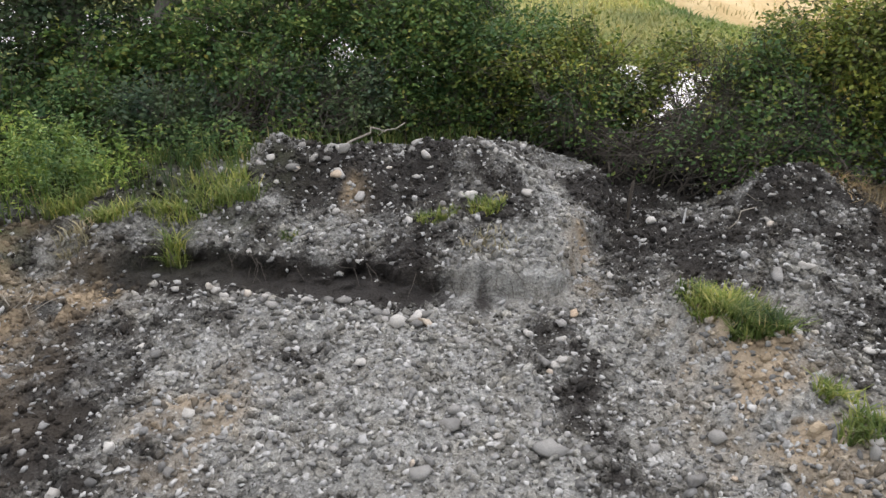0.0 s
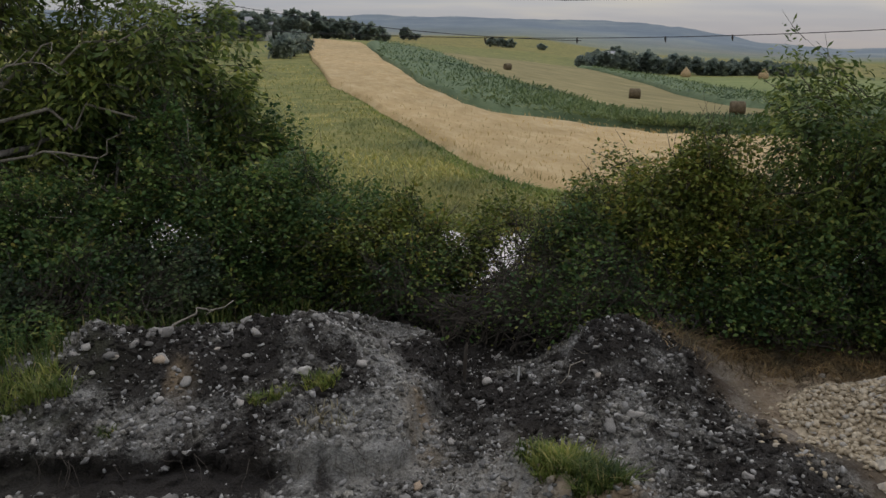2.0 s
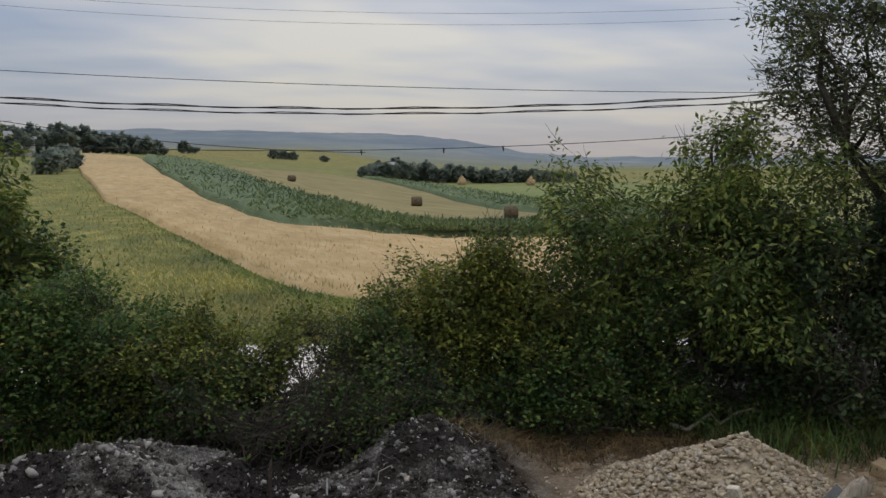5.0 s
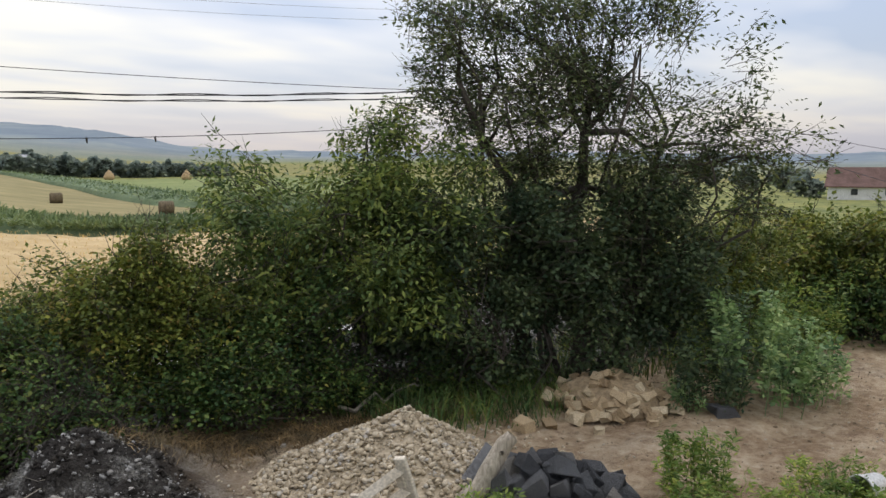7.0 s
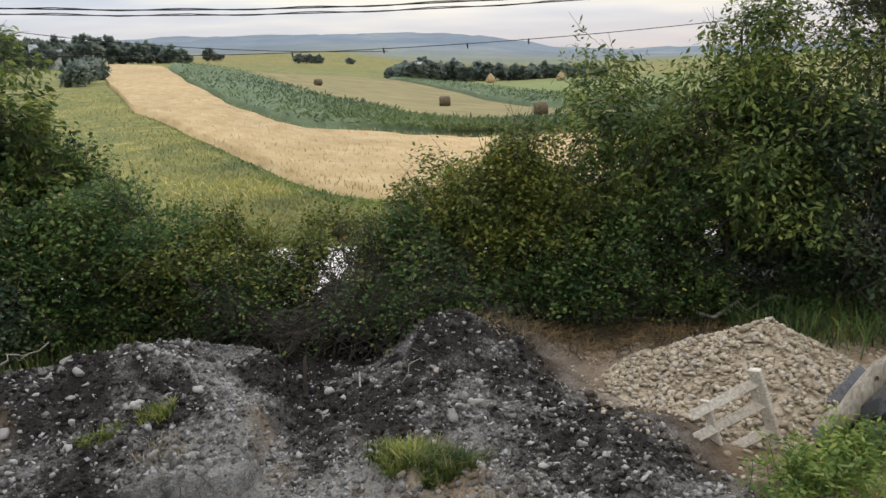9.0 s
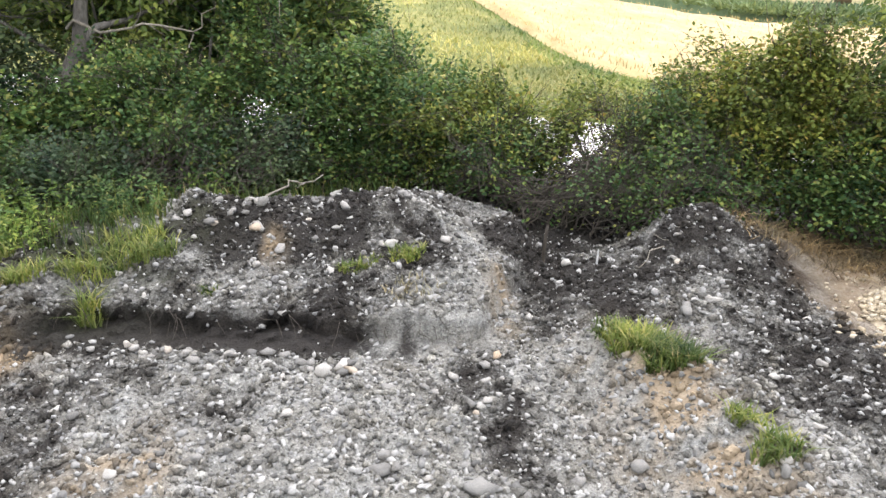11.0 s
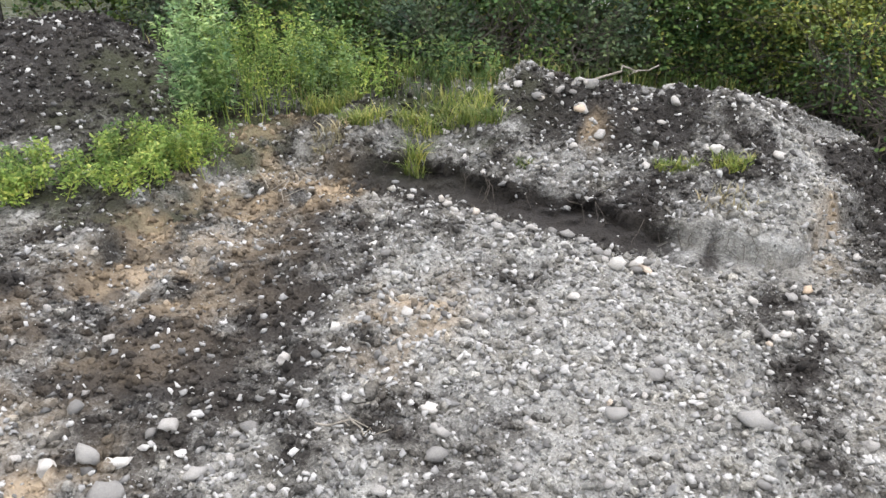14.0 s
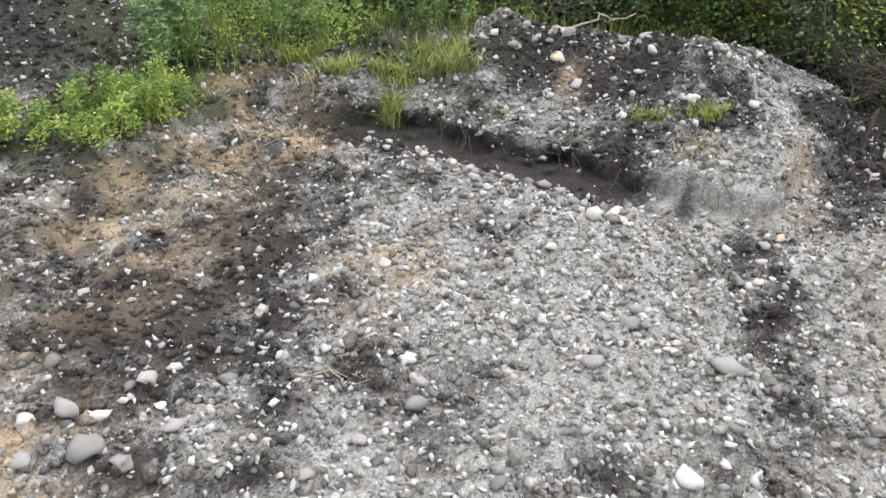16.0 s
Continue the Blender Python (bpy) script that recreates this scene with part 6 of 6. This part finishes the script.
lines = [(np.array([(-2.4, 0.02, z_), (-1.2, 0.03, z_ - 0.02), (0.0, 0.02, z_)]), (0.003, 0.003, 0.003)) for z_ in np.arange(0.1, 1.8, 0.14)]
lines += [(np.array([(x_, 0.02, 0.08), (x_ + 0.01, 0.025, 0.9), (x_ + 0.03, 0.02, 1.78)]), (0.0025, 0.0025, 0.0025)) for x_ in np.arange(-2.3, 0.0, 0.12)]
tubes("wire_mesh", lines, GALV, fence, 4)

# ------------------------------------------------------------- overhead lines
CABLE = plain_mat("black_cable", [(0.3, (0.02, 0.02, 0.022)), (0.7, (0.05, 0.05, 0.055))], 2, 30, 0.6, 0.1, 0.002)
PALE_WIRE = plain_mat("aluminium_wire", [(0.3, (0.20, 0.21, 0.23)), (0.7, (0.30, 0.31, 0.33))], 2, 30, 0.5, 0.1, 0.002)


def line_at(u_, d_, z_):
    return np.stack([u_ * math.cos(ROAD_AZ) + d_ * math.sin(ROAD_AZ), -u_ * math.sin(ROAD_AZ) + d_ * math.cos(ROAD_AZ), z_], -1)


def wire(d_, z0, u0, sag, r, label, mat=CABLE, twist=0.0, span=(-34, 18), n=90):
    u_ = np.linspace(*span, n)
    z_ = z0 + sag * (u_ - u0) ** 2
    lines = [(line_at(u_, d_, z_), np.full(n, r))]
    if twist:
        lines.append((line_at(u_, d_ + twist * np.sin(u_ * 1.9), z_ + twist * np.cos(u_ * 1.9) + 0.01), np.full(n, r * 0.9)))
    return tagged(tubes("power_cable", lines, mat, None, 5), label, "cable", "overhead lines")


wire(22, 5.66, 12.7, 0.0013, 0.009, "thin dark overhead cable above the road")
wire(22, 5.32, -0.3, 0.0032, 0.016, "twisted black overhead cable bundle", CABLE, 0.03)
wire(22, 5.18, 0, 0.0030, 0.014, "twisted black overhead cable bundle", CABLE, 0.03)
wire(22, 4.23, -2.2, 0.0032, 0.010, "low dark overhead cable with hangers")
wire(60, 14.6, 6, 0.0012, 0.012, "pale high overhead wire", PALE_WIRE, 0, (-80, 40))
wire(60, 13.8, 6, 0.0012, 0.012, "pale high overhead wire", PALE_WIRE, 0, (-80, 40))
for u_ in (-3.9, -1.5, 0.7, 2.3, -7.6):
    b = line_at(np.array([u_, u_, u_ + 0.01]), 22, 4.23 + 0.0032 * (u_ + 2.2) ** 2 + np.array([0.02, -0.05, -0.13]))
    tagged(tubes("cable_hanger", [(b, (0.018, 0.028, 0.012))], IRON, None, 7), "small dark hanger on the low cable", "cable hanger", "cable hangers")


def straight_wire(p, q, r, label):
    t = np.linspace(0, 1, 30)[:, None]
    pts = np.asarray(p) + (np.asarray(q) - np.asarray(p)) * t
    pts[:, 2] -= 0.35 * 4 * (t * (1 - t))[:, 0]
    return tagged(tubes("power_cable", [(pts, np.full(30, r))], CABLE, None, 5), label, "cable", "overhead lines")


def ray_spot(az, el, d):
    return np.array([d * math.sin(radians(az)), d * math.cos(radians(az)), 3.8 + d * math.tan(radians(el))])


straight_wire(ray_spot(-10, 4.6, 26), ray_spot(21.4, 0.95, 22), 0.009, "dark cable slanting down to the low line")
straight_wire(ray_spot(66, 3.3, 24), ray_spot(84, -0.4, 60), 0.010, "dark cable falling towards the barn")
straight_wire(ray_spot(66, 3.1, 24), ray_spot(84, -3.0, 48), 0.010, "dark cable falling towards the barn")

# ------------------------------------------------------------- far things
def ball_tree(name, az, d, lobes, count, label, group="", leaf=0.9):
    return bush(name, az, d, lobes, count, leaf, HAZED_FAR_LEAF, int(az * 13 + d) % 9999 + 40, label, "tree", stems=3, spread=0.5, per=10, aspect=0.7, hang=0.2, group=group, twigs=0.0, gaps=-0.8)


gf = np.random.default_rng(64)
for az in np.arange(-2.5, 8.2, 0.62):
    d = 262 + gf.uniform(-6, 8) + (0 if az > 2.6 else -12)
    h = np.interp(az, [-3, 0, 3, 5, 7, 8.2], [9.5, 8.5, 7.5, 7.0, 5.5, 3.5]) * gf.uniform(0.8, 1.15)
    ball_tree("grove_tree", az, d, [(0, 0, h * 0.55, 2.2, 2.0, h * 0.45), (1.2, 0.5, h * 0.42, 1.8, 1.6, h * 0.36), (-1.2, 0, h * 0.4, 1.7, 1.6, h * 0.36)], 60, "dark green tree in the hilltop grove", "hilltop grove")
for az, d, h in ((2.3, 145, 3.6), (1.6, 138, 3.2), (2.7, 160, 3.8)):
    ball_tree("field_bush", az, d, [(0, 0, h * 0.5, 1.9, 1.6, h * 0.5)], 70, "dark bush at the corner of the wheat", "field bushes", 0.55)
for az in np.arange(21.8, 36.2, 0.5):
    d = 284 + gf.uniform(-8, 10)
    h = np.interp(az, [21.8, 24, 27, 30, 34, 36], [3.2, 6.5, 5.6, 4.4, 3.6, 2.6]) * gf.uniform(0.8, 1.2)
    ball_tree("treeline_tree", az, d, [(0, 0, h * 0.5, 2.2, 1.8, h * 0.5), (1.5, 0.4, h * 0.4, 1.8, 1.5, h * 0.4)], 50, "dark tree in the line below the meadow", "treeline")
for az, d, h in ((9.8, 520, 7), (10.3, 524, 5), (15.6, 480, 4.5), (16.3, 482, 4.5), (16.9, 486, 4), (19.0, 500, 3), (23.9, 420, 7.5), (24.4, 424, 6), (25.9, 380, 6), (22.8, 430, 4), (66, 240, 4), (68.5, 240, 5), (71, 200, 4), (73.5, 190, 5), (74.6, 160, 3.5)):
    ball_tree("field_tree", az, d, [(0, 0, h * 0.55, h * 0.55, h * 0.45, h * 0.45), (h * 0.4, 0, h * 0.4, h * 0.4, h * 0.4, h * 0.35)], 50, "single dark tree among the distant fields", "distant trees")

HAY = plain_mat("hay", [(0.3, (0.11, 0.085, 0.055)), (0.7, (0.20, 0.16, 0.10))], 3, 25, 0.95, 0.8, 0.05)
HAY_PALE = plain_mat("hay_stack_straw", [(0.3, (0.40, 0.28, 0.15)), (0.7, (0.56, 0.41, 0.24))], 3, 25, 0.95, 0.8, 0.05)


def bale(az, d, turn):
    g = np.random.default_rng(int(d))
    bm = bmesh.new()
    bmesh.ops.create_cone(bm, cap_ends=True, segments=28, radius1=0.66, radius2=0.66, depth=1.4)
    bmesh.ops.bevel(bm, geom=[e for e in bm.edges if len(e.link_faces) == 2 and e.calc_face_angle() > 1.0], offset=0.08, segments=3, affect="EDGES")
    bmesh.ops.transform(bm, matrix=Matrix.Rotation(radians(90), 4, "Y"), verts=list(bm.verts))
    for v in bm.verts:
        v.co *= 1 + 0.03 * float(vnoise(v.co.x, v.co.y, v.co.z, 4.0))
    ob = part("hay_bale", bm, HAY)
    p = place(az, d)
    ob.matrix_basis = pose(p[0], p[1], p[2] + 0.68, 0, 0, turn)
    return tagged(ob, "round brown hay bale on the mown field", "hay bale", "hay bales")


bale(16.8, 168, 20), bale(25.4, 108.5, -20), bale(32.0, 84, -25)


def haystack(az, d):
    bm = bmesh.new()
    prof_ = [(1.0, 0.0), (1.45, 0.5), (1.5, 1.0), (1.15, 1.7), (0.6, 2.4), (0.18, 2.9), (0.05, 3.1)]
    rings = [[bm.verts.new((r * math.cos(a) * (1 + 0.07 * math.sin(3 * a + z)), r * math.sin(a), z)) for a in np.linspace(0, 2 * math.pi, 18, endpoint=False)] for r, z in prof_]
    for a, b in zip(rings, rings[1:]):
        for i in range(18):
            bm.faces.new((a[i], a[(i + 1) % 18], b[(i + 1) % 18], b[i])).smooth = True
    bm.faces.new(rings[-1])
    ob = part("haystack", bm, HAY_PALE)
    p = place(az, d)
    ob.matrix_basis = pose(p[0], p[1], p[2] - 0.05)
    return tagged(ob, "conical pale haystack on the green meadow", "haystack", "haystacks")


haystack(28.6, 250), haystack(33.4, 250)

WHITE_WALL = plain_mat("white_plaster", [(0.3, (0.62, 0.62, 0.62)), (0.7, (0.78, 0.78, 0.77))], 0.7, 8, 0.9, 0.2, 0.01)
ROOF_RED = plain_mat("brown_roof_tiles", [(0.3, (0.10, 0.06, 0.05)), (0.7, (0.17, 0.105, 0.09))], 0.6, 6, 0.85, 0.5, 0.03)
GLASS = plain_mat("dark_window", [(0.3, (0.03, 0.035, 0.04)), (0.7, (0.06, 0.065, 0.07))], 2, 8, 0.15, 0.05, 0.002)
GREY_ROOF = plain_mat("grey_roof_sheet", [(0.3, (0.30, 0.31, 0.33)), (0.7, (0.42, 0.43, 0.45))], 0.7, 8, 0.6, 0.2, 0.01)


def house(name, az, d, turn, w, dep, eave, ridge_h, label, roof_mat, windows, base=0.0):
    p = place(az, d)
    ob = anchor(name, (p[0], p[1], p[2] + base), turn, label, "house")
    bm = bmesh.new()
    bmesh.ops.create_cube(bm, size=1.0, matrix=Matrix.Translation((0, 0, eave / 2 - 0.5)) @ Matrix.Diagonal((w, dep, eave + 1, 1)))
    part("wall", bm, WHITE_WALL, ob)
    bm = bmesh.new()
    o, t = 0.5, 0.18
    sect = [(-dep / 2 - o, eave - 0.1), (0, ridge_h), (dep / 2 + o, eave - 0.1), (dep / 2 + o, eave - 0.1 - t), (0, ridge_h - t * 1.3), (-dep / 2 - o, eave - 0.1 - t)]
    ends = [[bm.verts.new((sx * (w / 2 + o), y_, z_)) for y_, z_ in sect] for sx in (-1, 1)]
    for i in range(6):
        bm.faces.new((ends[0][i], ends[0][(i + 1) % 6], ends[1][(i + 1) % 6], ends[1][i]))
    bm.faces.new(ends[0]), bm.faces.new(ends[1])
    part("roof", bm, roof_mat, ob)
    for sx in (-1, 1):
        bm = bmesh.new()
        a, b, c = (bm.verts.new((sx * w / 2, y_, z_)) for y_, z_ in ((-dep / 2, eave - 0.02), (dep / 2, eave - 0.02), (0, ridge_h - 0.25)))
        bm.faces.new((a, b, c))
        bmesh.ops.solidify(bm, geom=list(bm.faces), thickness=0.15 * sx)
        part("gable", bm, WHITE_WALL, ob)
    for wx_, wz_ in windows:
        fr = bar("window", (wx_ - 0.6, -dep / 2 - 0.02, wz_), (wx_ + 0.6, -dep / 2 - 0.02, wz_), 0.1, 1.2, WHITE_WALL, ob)
        bar("pane", (wx_ - 0.5, -dep / 2 - 0.075, wz_), (wx_ + 0.5, -dep / 2 - 0.075, wz_), 0.04, 1.0, GLASS, fr)
    return ob


house("barn", 80.9, 155, -80, 26, 9, 2.3, 5.3, "long white barn with brown tiled roof", ROOF_RED, [(-9, 1.3), (-4, 1.3), (2, 1.3), (7, 1.3)], 0.0)
house("farmhouse", 23.65, 412, -24, 8, 7, 3.2, 5.4, "small white farmhouse with grey roof among trees", GREY_ROOF, [(-2, 1.6), (2, 1.6)])
house("shed", 0.1, 250, 0, 7, 6, 4.6, 6.6, "pale shed beside the hilltop grove", GREY_ROOF, [(0, 2.0)])
house("farmhouse", 7.1, 640, 0, 12, 8, 3.0, 4.6, "far white farmhouse on the hill", GREY_ROOF, [(-3, 1.5), (3, 1.5)])
